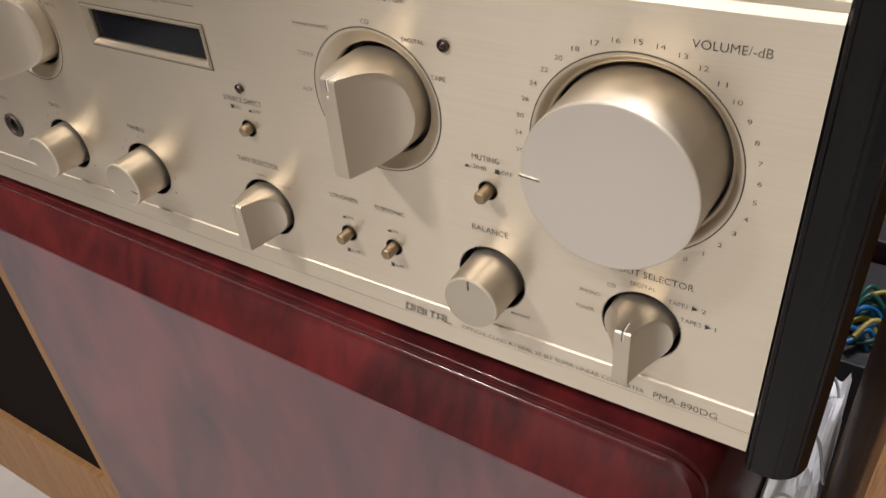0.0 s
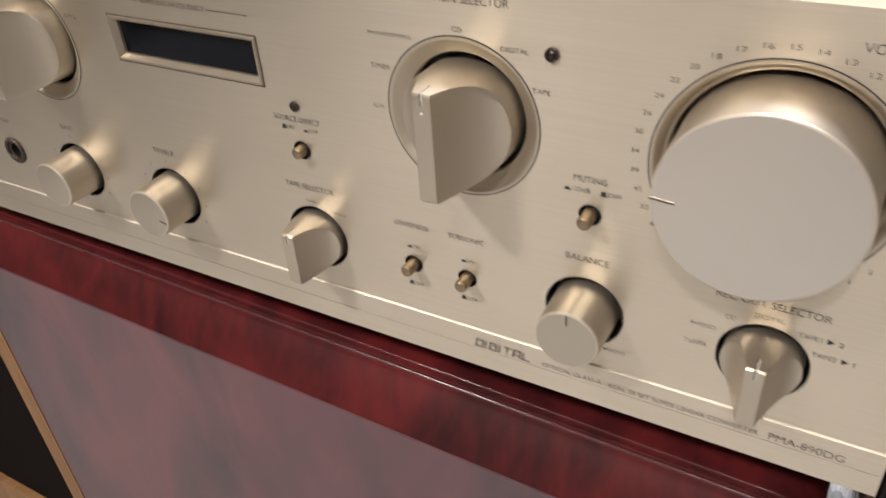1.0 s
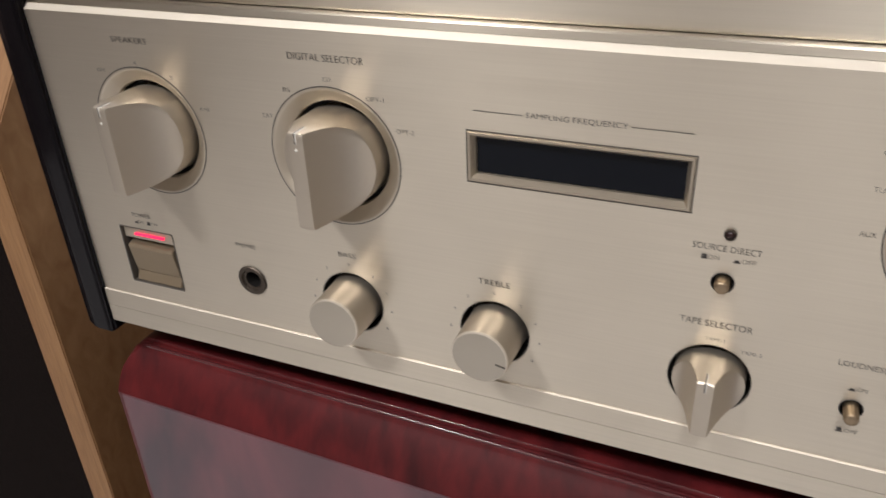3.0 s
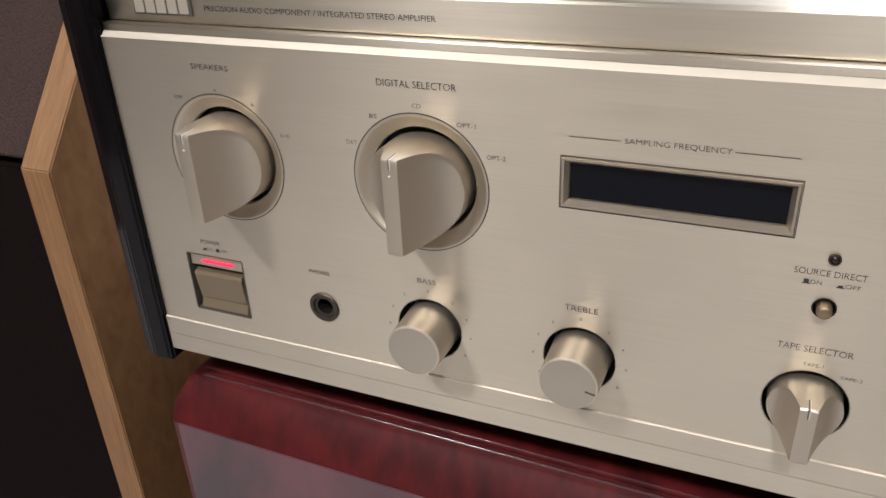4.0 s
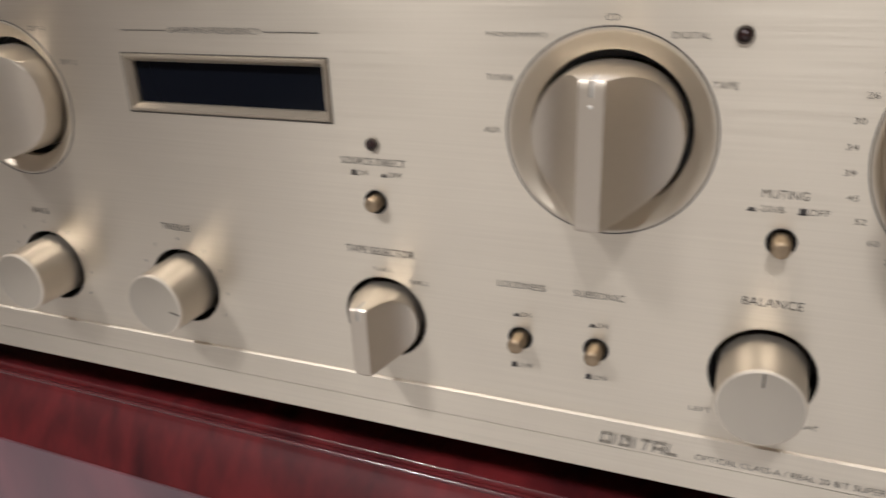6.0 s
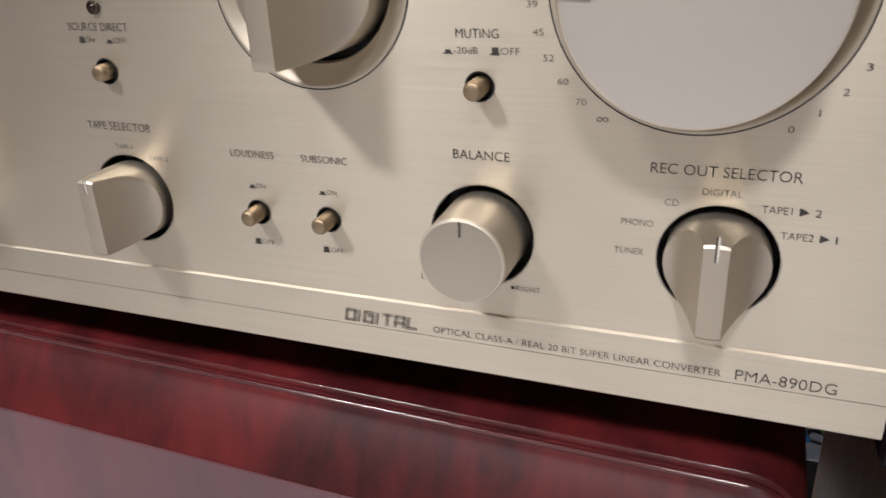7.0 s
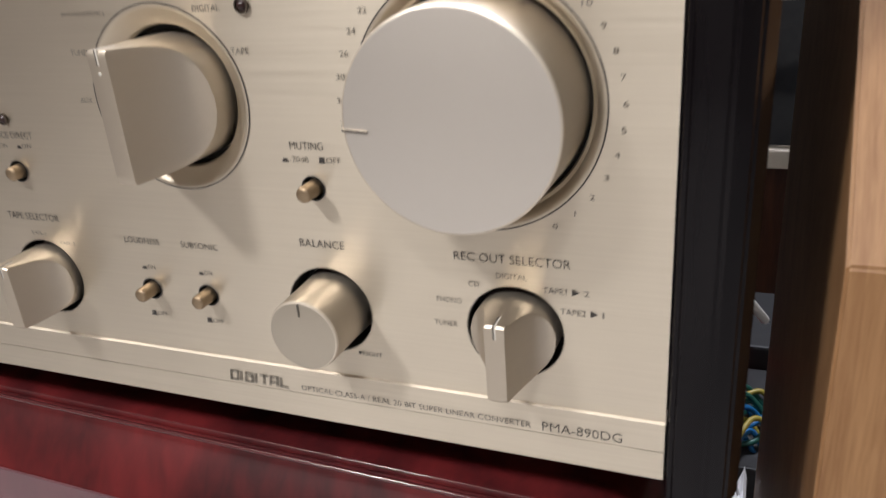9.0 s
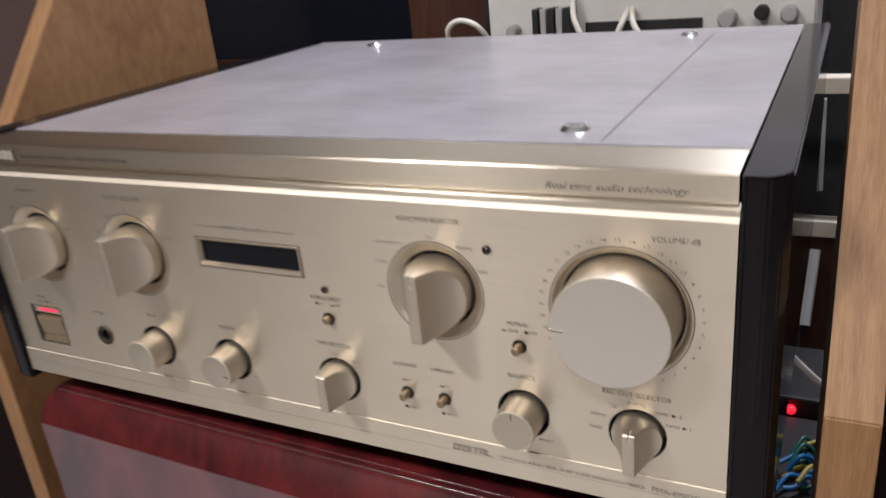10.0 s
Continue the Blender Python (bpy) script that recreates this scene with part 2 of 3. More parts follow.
def part(name, bm, mat, parent, label="", smooth=None):
    """One mesh object under a thing or a part; coordinates are the world's."""
    if mat in (M_PANEL, M_FASCIA):
        uv = bm.loops.layers.uv.new("UVMap")
        for f in bm.faces:
            for lp in f.loops:
                lp[uv].uv = (lp.vert.co.z + lp.vert.co.y, lp.vert.co.x)
    ob = new(name, bm if isinstance(bm, bpy.types.Mesh) else finish(bm, name, mat, smooth))
    ob.parent = parent
    if parent is not None:
        ob.matrix_parent_inverse = parent.matrix_basis.inverted()
    if label:
        ob["label"] = label
    return ob


def thing(name, label, category, place=(0, 0, 0), group="", kind=""):
    ob = new(name)
    ob.empty_display_size = 0.02
    ob.matrix_basis = Matrix.Translation(place)
    return tagged(ob, label, category, group, kind)


def box(x0, x1, y0, y1, z0, z1, bevel=0.0, segments=2):
    bm = bmesh.new()
    bmesh.ops.create_cube(bm, size=1.0)
    for v in bm.verts:
        v.co = Vector((x0 + (v.co.x + 0.5) * (x1 - x0), y0 + (v.co.y + 0.5) * (y1 - y0), z0 + (v.co.z + 0.5) * (z1 - z0)))
    if bevel:
        bmesh.ops.bevel(bm, geom=bm.edges[:], offset=bevel, segments=segments, affect="EDGES", profile=0.6)
    return bm


def prism_x(profile, x0, x1, bevel=0.0):
    """A (y, z) outline pushed along x."""
    bm = bmesh.new()
    a = [bm.verts.new((x0, y, z)) for y, z in profile]
    b = [bm.verts.new((x1, y, z)) for y, z in profile]
    bm.faces.new(a)
    bm.faces.new(b[::-1])
    for i in range(len(a)):
        j = (i + 1) % len(a)
        bm.faces.new((a[i], b[i], b[j], a[j]))
    if bevel:
        bmesh.ops.bevel(bm, geom=bm.edges[:], offset=bevel, segments=2, affect="EDGES")
    return bm


def prism_z(outline, z0, z1, bevel=0.0):
    """An (x, y) outline pushed along z."""
    bm = bmesh.new()
    a = [bm.verts.new((x, y, z0)) for x, y in outline]
    b = [bm.verts.new((x, y, z1)) for x, y in outline]
    bm.faces.new(a)
    bm.faces.new(b[::-1])
    for i in range(len(a)):
        j = (i + 1) % len(a)
        bm.faces.new((a[i], b[i], b[j], a[j]))
    if bevel:
        bmesh.ops.bevel(bm, geom=bm.edges[:], offset=bevel, segments=2, affect="EDGES")
    return bm


def lathe(profile, cx, cz, seg=64, cap=False):
    """A profile of (radius, y) turned about the axis along y through (cx, cz)."""
    bm = bmesh.new()
    rings = []
    for r, y in profile:
        rings.append([bm.verts.new((cx + r * math.cos(2 * math.pi * k / seg), y, cz + r * math.sin(2 * math.pi * k / seg))) for k in range(seg)])
    for p, q in zip(rings, rings[1:]):
        for k in range(seg):
            n = (k + 1) % seg
            bm.faces.new((p[k], p[n], q[n], q[k]))
    if cap or profile[-1][0] < 0.0011:
        bm.faces.new(rings[-1])
    return bm


def tube(points, radius, seg=8):
    """A round cable along a smooth line through the points."""
    pts = [Vector(p) for p in points]
    fine = []
    for i in range(len(pts) - 1):
        p0, p1, p2, p3 = pts[max(i - 1, 0)], pts[i], pts[i + 1], pts[min(i + 2, len(pts) - 1)]
        for k in range(8):
            t = k / 8
            fine.append(0.5 * (2 * p1 + (p2 - p0) * t + (2 * p0 - 5 * p1 + 4 * p2 - p3) * t * t + (3 * p1 - p0 - 3 * p2 + p3) * t ** 3))
    fine.append(pts[-1])
    bm = bmesh.new()
    rings = []
    for i, p in enumerate(fine):
        d = (fine[min(i + 1, len(fine) - 1)] - fine[max(i - 1, 0)]).normalized()
        side = d.orthogonal().normalized() if not rings else (side - d * side.dot(d)).normalized()
        up = d.cross(side)
        rings.append([bm.verts.new(p + radius * (math.cos(2 * math.pi * k / seg) * side + math.sin(2 * math.pi * k / seg) * up)) for k in range(seg)])
    for p, q in zip(rings, rings[1:]):
        for k in range(seg):
            n = (k + 1) % seg
            bm.faces.new((p[k], p[n], q[n], q[k]))
    bm.faces.new(rings[0][::-1])
    bm.faces.new(rings[-1])
    return bm


def lettering(text, cx, cz, width, height, y, parent, mat, shear=0.0, offset=0.0):
    """Printed words, fitted to a width and a height, facing -y."""
    cu = bpy.data.curves.new("words", "FONT")
    cu.body, cu.fill_mode, cu.shear, cu.resolution_u, cu.offset = text, "BOTH", shear, 3, offset
    tmp = bpy.data.objects.new("words", cu)
    scene.collection.objects.link(tmp)
    bpy.context.view_layer.update()
    me = bpy.data.meshes.new_from_object(tmp.evaluated_get(bpy.context.evaluated_depsgraph_get()))
    bpy.data.objects.remove(tmp)
    bpy.data.curves.remove(cu)
    co = [v.co.copy() for v in me.vertices]
    x0, x1 = min(c.x for c in co), max(c.x for c in co)
    y0, y1 = min(c.y for c in co), max(c.y for c in co)
    for v, c in zip(me.vertices, co):
        v.co = Vector((cx + ((c.x - x0) / (x1 - x0) - 0.5) * width, y, cz + ((c.y - y0) / max(y1 - y0, 1e-6) - 0.5) * height))
    me.materials.clear()
    me.materials.append(mat)
    return part("lettering", me, mat, parent)


# ---- the room ----
FZ = 0.27
tagged(part("floor", box(-1.6, 2.4, -2.6, 1.7, FZ - 0.1, FZ), M_FLOOR, None), "pale smooth sheet floor, slightly worn", "floor", kind="structure")
tagged(part("ceiling", box(-1.6, 2.4, -2.6, 1.7, 2.55, 2.65), M_CEILING, None), "plain pale grey painted ceiling", "ceiling", kind="structure")
# walls out of view; west is dark and north pale to shape reflections
for nm, dims in (("wall_north", (-1.7, 2.5, 1.7, 1.8)), ("wall_south", (-1.7, 2.5, -2.7, -2.6)), ("wall_west", (-1.7, -1.6, -2.6, 1.7)), ("wall_east", (2.4, 2.5, -2.6, 1.7))):
    tagged(part(nm, box(*dims, FZ - 0.1, 2.65), {"wall_west": M_WESTWALL, "wall_north": M_NORTHWALL}.get(nm, M_WALL), None), {"wall_west": "unseen wall kept dark for the amplifier's left-hand reflections", "wall_north": "unseen wall kept pale to brighten the lid's reflections"}.get(nm, "plain beige painted room wall"), "wall", kind="structure")
# all three fixtures are out of view; the third only houses the added fill
for lx, ly, lz in (LAMP_A, LAMP_B, FILL_LAMP):
    cl = thing("unseen_ceiling_lamp", "unseen white rectangular ceiling lamp, switched on", "lamp", (lx, ly, 2.55), group="ceiling lamps")
    part("housing", box(lx - 0.36, lx + 0.36, ly - 0.2, ly + 0.2, 2.515, 2.548, 0.006), M_WHITE, cl)
    part("diffuser", box(lx - 0.33, lx + 0.33, ly - 0.17, ly + 0.17, 2.500, 2.514, 0.003), M_DIFFUSER, cl)

# ---- the amplifier ----
AMP = thing("amplifier", "champagne gold stereo amplifier with black wooden side panels, switched on", "amplifier", (0, 0.19, 0.778))
HX = 0.217
ZB, ZG, ZT = 0.7992, 0.8160, 0.9355
KZ, KZU = 0.8362, 0.8924
BIG = {"speakers": (-0.1705, KZU), "digital": (-0.0940, KZU), "function": (0.0906, KZU)}
VOL = (0.1735, 0.8920)
SMALL = {"bass": (-0.0932, KZ), "treble": (-0.0388, KZ), "tape": (0.0306, KZ), "balance": (0.1295, KZ), "record": (0.1806, KZ)}
BUTTONS = ((0.0302, 0.8705), (0.0700, KZ), (0.0900, KZ), (0.1297, 0.8705))
R_BIG, R_VOL, R_SMALL, R_BTN = 0.0236, 0.0289, 0.0122, 0.0030
POWER = (-0.1985, -0.1725, 0.8240, 0.8495)
DISPLAY = (-0.0465, 0.0185, 0.8918, 0.9070)


def pierced_sheet(x0, x1, z0, z1, circles, rects, y):
    """A flat sheet facing -y with round and square openings."""
    bm = bmesh.new()
    loops = [[(x0, z0), (x1, z0), (x1, z1), (x0, z1)]]
    for cx, cz, r, n in circles:
        loops.append([(cx + r * math.cos(2 * math.pi * k / n), cz + r * math.sin(2 * math.pi * k / n)) for k in range(n)])
    for a, b, c, d in rects:
        loops.append([(a, c), (b, c), (b, d), (a, d)])
    edges = []
    for lp in loops:
        vs = [bm.verts.new((x, y, z)) for x, z in lp]
        edges += [bm.edges.new((vs[i], vs[(i + 1) % len(vs)])) for i in range(len(vs))]
    bmesh.ops.triangle_fill(bm, use_beauty=True, use_dissolve=False, edges=edges, normal=(0, -1, 0))
    return bm


circles = [(*c, R_BIG, 72) for c in BIG.values()] + [(*VOL, R_VOL, 96)] + [(*c, R_SMALL, 56) for c in SMALL.values()] + [(*c, R_BTN, 32) for c in BUTTONS] + [(-0.1368, 0.8365, 0.0056, 36)]
bm = pierced_sheet(-HX, HX, ZG + 0.0003, ZT - 0.0016, circles, [POWER, DISPLAY], 0.0)
PANEL = part("front_panel", bm, M_PANEL, AMP, "champagne brushed aluminium front panel with dark lettering")
part("panel_top_edge", prism_x([(0.0, ZT - 0.0016), (0.0018, ZT + 0.0003), (0.0105, ZT + 0.0003), (0.0105, ZT - 0.0016)], -HX, HX), M_TRIM, PANEL, "bevelled upper edge in a paler highlight tone")
part("step_band", prism_x([(0.0020, ZT + 0.0004), (0.0020, ZT + 0.0026), (0.0025, ZT + 0.0031), (0.0105, ZT + 0.0031), (0.0105, ZT + 0.0004)], -HX, HX), M_FASCIA, PANEL, "narrow aluminium step with a bright edge")
part("strip_bevel", prism_x([(0.0, ZG + 0.0003), (-0.0004, ZG + 0.0001), (-0.0007, ZG - 0.0001), (-0.0007, ZG - 0.0002), (0.004, ZG - 0.0002), (0.004, ZG + 0.0003)], -HX, HX), M_TRIM, PANEL, "bevel above the lower strip in a paler highlight tone")
part("lower_strip", prism_x([(-0.0007, ZB + 0.0088), (-0.0007, ZG - 0.0002), (0.006, ZG - 0.0002), (0.006, ZB + 0.0088)], -HX, HX), M_PANEL, PANEL)
part("lower_lip", prism_x([(-0.0007, ZB + 0.0006), (-0.0007, ZB + 0.0086), (0.006, ZB + 0.0086), (0.006, ZB), (-0.0001, ZB)], -HX, HX), M_PANEL, PANEL)
part("upper_fascia", prism_x([(0.0104, ZT + 0.0033), (0.0062, ZT + 0.0033), (0.0052, ZT + 0.0037), (0.0050, ZT + 0.0042), (0.0050, 0.9502), (0.0056, 0.9510), (0.0068, 0.9514), (0.0355, 0.9514), (0.0355, ZT + 0.0033)], -HX + 0.001, HX - 0.001), M_FASCIA, AMP, "champagne aluminium upper band with a flat top ledge")
part("chassis", box(-HX + 0.002, HX - 0.002, 0.0112, 0.380, 0.7990, 0.9500), M_BLACK, AMP, "black steel chassis")
LID = part("lid", box(-HX + 0.0005, HX - 0.0005, 0.0362, 0.384, 0.9504, 0.9520, 0.0006), M_LID, AMP, "grey painted steel lid, mottled with toned-in reflections and smudges")
part("lid_seam", box(0.1560, 0.1566, 0.040, 0.350, 0.9519, 0.9522), M_INKGREY, LID, "thin dark seam")
for sx, sy in ((0.139, 0.060), (0.139, 0.350), (-0.139, 0.350)):
    bm = bmesh.new()
    bmesh.ops.create_cone(bm, cap_ends=True, segments=24, radius1=0.0072, radius2=0.0050, depth=0.0022, matrix=Matrix.Translation((sx, sy, 0.9531)))
    screw = part("screw", bm, M_STEEL, LID, "bright zinc screw")
    part("screw_slot", box(sx - 0.003, sx + 0.003, sy - 0.0006, sy + 0.0006, 0.9541, 0.9543), M_BLACK, LID)

for sgn, out in ((-1, 0.2370), (1, 0.2342)):
    o = [(0.2174, -0.0008), (0.2186, -0.0026), (0.2268, -0.0026), (out - 0.0026, 0.0006), (out, 0.0062), (out, 0.386), (0.2174, 0.386)]
    part("side_panel", prism_z([(sgn * x, y) for x, y in o], 0.7934, 0.9525, 0.0009), M_SIDE, AMP, "black lacquered wooden side panel")
# two low round bumps on top of the right side panel
for py in (0.105, 0.185):
    part("panel_bump", lathe([(0.0040, 0.0), (0.0038, -0.0010), (0.0028, -0.0014), (0.0004, -0.0012)], 0, 0, 24), M_SIDE, AMP, "small low round black bump", smooth=40).matrix_basis = Matrix.Translation((0.2265, py - 0.19, 0.9524 - 0.778)) @ Matrix.Rotation(radians(-90), 4, "X") @ Matrix.Translation((0, 0.19, 0.778))
for fx, fy in ((-0.168, 0.055), (0.170, 0.055), (-0.165, 0.33), (0.165, 0.33)):
    bm = bmesh.new()
    bmesh.ops.create_cone(bm, cap_ends=True, segments=40, radius1=0.023, radius2=0.025, depth=0.0200, matrix=Matrix.Translation((fx, fy, 0.7894)))
    part("foot", bm, M_FOOT, AMP, "round gold-trimmed foot")


def recess(c, r, inner, deep, parent):
    cx, cz = c
    part("recess_ring", lathe([(r + 0.0003, -0.0001), (r - 0.0002, -0.0002), (r - 0.0006, -0.0001), (r - 0.0011, 0.0003), (inner * 0.5 + r * 0.5, deep * 0.20), (inner + 0.0012, deep * 0.36), (inner + 0.0004, deep * 0.42), (inner, deep * 0.64)], cx, cz, 72), M_RING, parent, "bevelled aluminium recess ring", smooth=30)
    part("recess_edge", lathe([(r + 0.0006, -0.00012), (r + 0.00025, -0.00012)], cx, cz, 72), M_INK, parent)
    part("recess_well", lathe([(inner, deep * 0.64), (inner, 0.009), (0.001, 0.009)], cx, cz, 56), M_GAP, parent, "black gap round the knob")


def wing_knob(name, c, R, H, w, parent, base=0.0035):
    """A turned knob cut away on both sides to an upright grip bar."""
    cx, cz = c
    xs = [0.0, w * 0.30, w * 0.46, w * 0.5 - 0.00012]
    hs = [H, H, H - 0.0001, H - 0.0004]
    for k in range(1, 15):
        q = k / 14
        x = w / 2 + (R * 0.995 - w / 2) * q
        xs.append(x)
        hs.append(base + (H - 0.0006 - base) * (0.90 * (1 - q) ** 2.6 + 0.10 * (1 - q)))
    cols = [(-x, h) for x, h in zip(xs[:0:-1], hs[:0:-1])] + list(zip(xs, hs))
    bm = bmesh.new()
    grid = []
    n = 15
    for x, h in cols:
        half = math.sqrt(max(R * R - x * x, 1e-10)) * (1 - 0.05 * h / H)
        col = []
        for j in range(n):
            t = -1 + 2 * j / (n - 1)
            t = math.copysign(1 - (1 - abs(t)) ** 1.5, t)
            col.append(bm.verts.new((cx + x, -h + (0.0005 if abs(t) > 0.999 else 0), cz + half * t)))
        grid.append(col)
    back = [[bm.verts.new((v.co.x, 0.008, v.co.z)) for v in (col[0], col[-1])] for col in grid]
    for i in range(len(grid) - 1):
        for j in range(n - 1):
            bm.faces.new((grid[i][j], grid[i + 1][j], grid[i + 1][j + 1], grid[i][j + 1]))
        bm.faces.new((grid[i][0], back[i][0], back[i + 1][0], grid[i + 1][0]))
        bm.faces.new((grid[i][-1], grid[i + 1][-1], back[i + 1][1], back[i][1]))
    for col, b in ((grid[0], back[0]), (grid[-1], back[-1])):
        bm.faces.new([b[0], *col, b[1]])
    ob = part(name, bm, M_KNOB, parent, "champagne satin knob with an upright grip bar", smooth=38)
    # highlight of the pointer notch, drawn as a pale stroke
    part("notch_highlight", box(cx + 0.00012, cx + 0.00045, -H - 0.00010, -H * 0.72, cz + R * 0.95 - 0.0034, cz + R * 0.95 + 0.00008), M_WHITEMARK, ob, "pale stroke for the highlight beside the pointer line")
    part("index_notch", box(cx - 0.00030, cx + 0.00012, -H - 0.00008, -H * 0.72, cz + R * 0.95 - 0.0034, cz + R * 0.95 + 0.00006), M_INKGREY, ob, "fine engraved pointer line")
    return ob


def round_knob(name, c, R, H, parent, seg=80, face=M_SMALLFACE):
    cx, cz = c
    ob = part(name, lathe([(R + 0.0004, 0.008), (R, -0.001), (R - 0.0003, -H + 0.0006)], cx, cz, seg), M_KNOB, parent, "champagne satin round knob", smooth=30)
    # rim highlight, given as a separate paler ring
    part("rim", lathe([(R - 0.0003, -H + 0.0006), (R - 0.0005, -H + 0.0001), (R - 0.0009, -H - 0.0001)], cx, cz, seg), M_TRIM, ob, "knob rim in a paler highlight tone", smooth=30)
    part("face", lathe([(R - 0.0009, -H - 0.0001), (R - 0.0014, -H - 0.0002), (0.0004, -H - 0.0003)], cx, cz, seg), face, ob, "spun aluminium face", smooth=30)
    return ob


for key, c in BIG.items():
    recess(c, R_BIG, 0.0184, 0.0066, PANEL)
    k = wing_knob("selector_knob", c, 0.0171, 0.0208, 0.0058, AMP)
    bm = bmesh.new()
    bmesh.ops.create_uvsphere(bm, u_segments=12, v_segments=8, radius=0.0005, matrix=Matrix.Translation((c[0], -0.0207, c[1] + 0.0108)))
    part("index_dot", bm, M_WHITEMARK, k, "small pale index dot")
recess(VOL, R_VOL, 0.0253, 0.0072, PANEL)
k = round_knob("volume_knob", VOL, 0.0242, 0.0172, AMP, 120, M_FACE)
bm = box(-0.0030, 0.0030, -0.0178, -0.0172, -0.00018, 0.00018)
for v in bm.verts:
    v.co = Matrix.Translation((VOL[0] - 0.0208, 0, VOL[1] - 0.0015)) @ Matrix.Rotation(radians(4), 4, "Y") @ v.co
part("index_line", bm, M_INKGREY, k, "short engraved index line")
# narrow pale stroke just above the dark index line
bm = box(-0.0030, 0.0030, -0.01772, -0.0172, 0.0002, 0.00032)
for v in bm.verts:
    v.co = Matrix.Translation((VOL[0] - 0.0208, 0, VOL[1] - 0.0015)) @ Matrix.Rotation(radians(4), 4, "Y") @ v.co
part("index_pale_stroke", bm, M_TRIM, k, "thin pale stroke along the index line")
for key, c in SMALL.items():
    part("recess_well", lathe([(R_SMALL + 0.0002, -0.0002), (R_SMALL, 0.0004), (R_SMALL, 0.009), (0.001, 0.009)], *c, 56), M_GAP, PANEL, "black gap round the knob")
    if key in ("tape", "record"):
        wing_knob("small_selector_knob", c, 0.0107, 0.0160, 0.0052, AMP, 0.0022)
    else:
        k = round_knob("tone_knob" if key != "balance" else "balance_knob", c, 0.0101, 0.0147, AMP, 64)
        ang = {"bass": 180, "treble": 102, "balance": 0}[key]
        if key != "bass":
            bm = box(-0.00022, 0.00022, -0.0152, -0.0147, 0.0058, 0.0092)
            for v in bm.verts:
                v.co = Matrix.Translation((c[0], 0, c[1])) @ Matrix.Rotation(radians(ang), 4, "Y") @ v.co
            part("index_line", bm, M_INKGREY, k, "short engraved index line")
for bx, bz in BUTTONS:
    part("button_well", lathe([(R_BTN + 0.0003, -0.0003), (R_BTN, -0.0003), (R_BTN - 0.0002, 0.003), (0.0005, 0.003)], bx, bz, 32), M_GAP, PANEL)
    deep = 0.0035 if bz > 0.86 and bx < 0.1 else 0.0056
    part("push_button", lathe([(0.0022, 0.003), (0.0021, -deep + 0.0007), (0.0019, -deep + 0.0002), (0.0015, -deep - 0.0001), (0.0004, -deep - 0.0002)], bx, bz, 32), M_BRASS, AMP, "small bronze push button", smooth=40)

# headphone socket
jx, jz = -0.1368, 0.8365
part("headphone_socket", lathe([(0.0062, -0.0004), (0.0058, -0.0008), (0.0046, -0.0008), (0.0042, 0.0002), (0.0033, 0.0004)], jx, jz, 40), M_DARKMETAL, AMP, "dark metal headphone socket", smooth=30)
part("socket_hole", lathe([(0.0033, 0.0004), (0.0031, 0.012), (0.0005, 0.012)], jx, jz, 32), M_GAP, PANEL)

# indicator lenses
for lx, lz, r in ((0.0303, 0.8862, 0.0017), (0.1176, 0.9150, 0.0019)):
    lens = part("indicator_lens", lathe([(r, -0.0001), (r, -0.0008), (r * 0.75, -0.0009), (r * 0.72, -0.0003)], lx, lz, 28), M_DARKMETAL, AMP, "small unlit indicator with a dark bezel", smooth=30)
    part("lens", lathe([(r * 0.74, -0.0004), (r * 0.45, -0.0011), (0.0002, -0.0013)], lx, lz, 28), M_LEDOFF, lens, "dark red lens", smooth=60)

# power switch
a0, a1, b0, b1 = POWER
SW = part("power_switch", prism_x([(0.0062, b0), (0.0003, b0 + 0.0003), (0.0022, b0 + 0.0042), (0.0014, b0 + 0.0050), (-0.0002, b0 + 0.0166), (0.0004, b0 + 0.0176), (0.003, b0 + 0.0180), (0.0062, b0 + 0.0180)], a0 + 0.0016, a1 - 0.0016, 0.0003), M_ROCKER, AMP, "gold rocker power switch with a lit red bar")
part("switch_well", box(a0, a1, 0.0062, 0.0072, b0, b1), M_GAP, SW)
for w0, w1, h0, h1 in ((a0 - 0.0004, a0, b0, b1), (a1, a1 + 0.0004, b0, b1), (a0, a1, b0 - 0.0004, b0), (a0, a1, b1, b1 + 0.0004)):
    part("switch_edge", box(w0, w1, -0.0002, 0.0062, h0, h1), M_INKGREY, SW)
part("indicator_bezel", prism_x([(0.0055, b1 - 0.0058), (0.0010, b1 - 0.0052), (0.0012, b1 - 0.0004), (0.0055, b1 - 0.0004)], a0 + 0.0004, a1 - 0.0004), M_RING, SW)
part("indicator_bar", box(a0 + 0.0062, a1 - 0.0052, 0.0002, 0.0016, b1 - 0.0035, b1 - 0.0026, 0.0002), M_LEDRED, SW, "lit red indicator bar")

# display
d0, d1, e0, e1 = DISPLAY
bm = bmesh.new()
rings = []
for inset, y in ((-0.0005, -0.0001), (-0.0002, -0.0007), (0.0005, -0.0007), (0.0017, 0.0012), (0.0019, 0.0030)):
    rings.append([bm.verts.new((x, y, z)) for x, z in ((d0 + inset, e0 + inset), (d1 - inset, e0 + inset), (d1 - inset, e1 - inset), (d0 + inset, e1 - inset))])
for p, q in zip(rings, rings[1:]):
    for i in range(4):
        bm.faces.new((p[i], p[(i + 1) % 4], q[(i + 1) % 4], q[i]))
DISP = part("display_frame", bm, M_FRAME, AMP, "bevelled metal display frame")
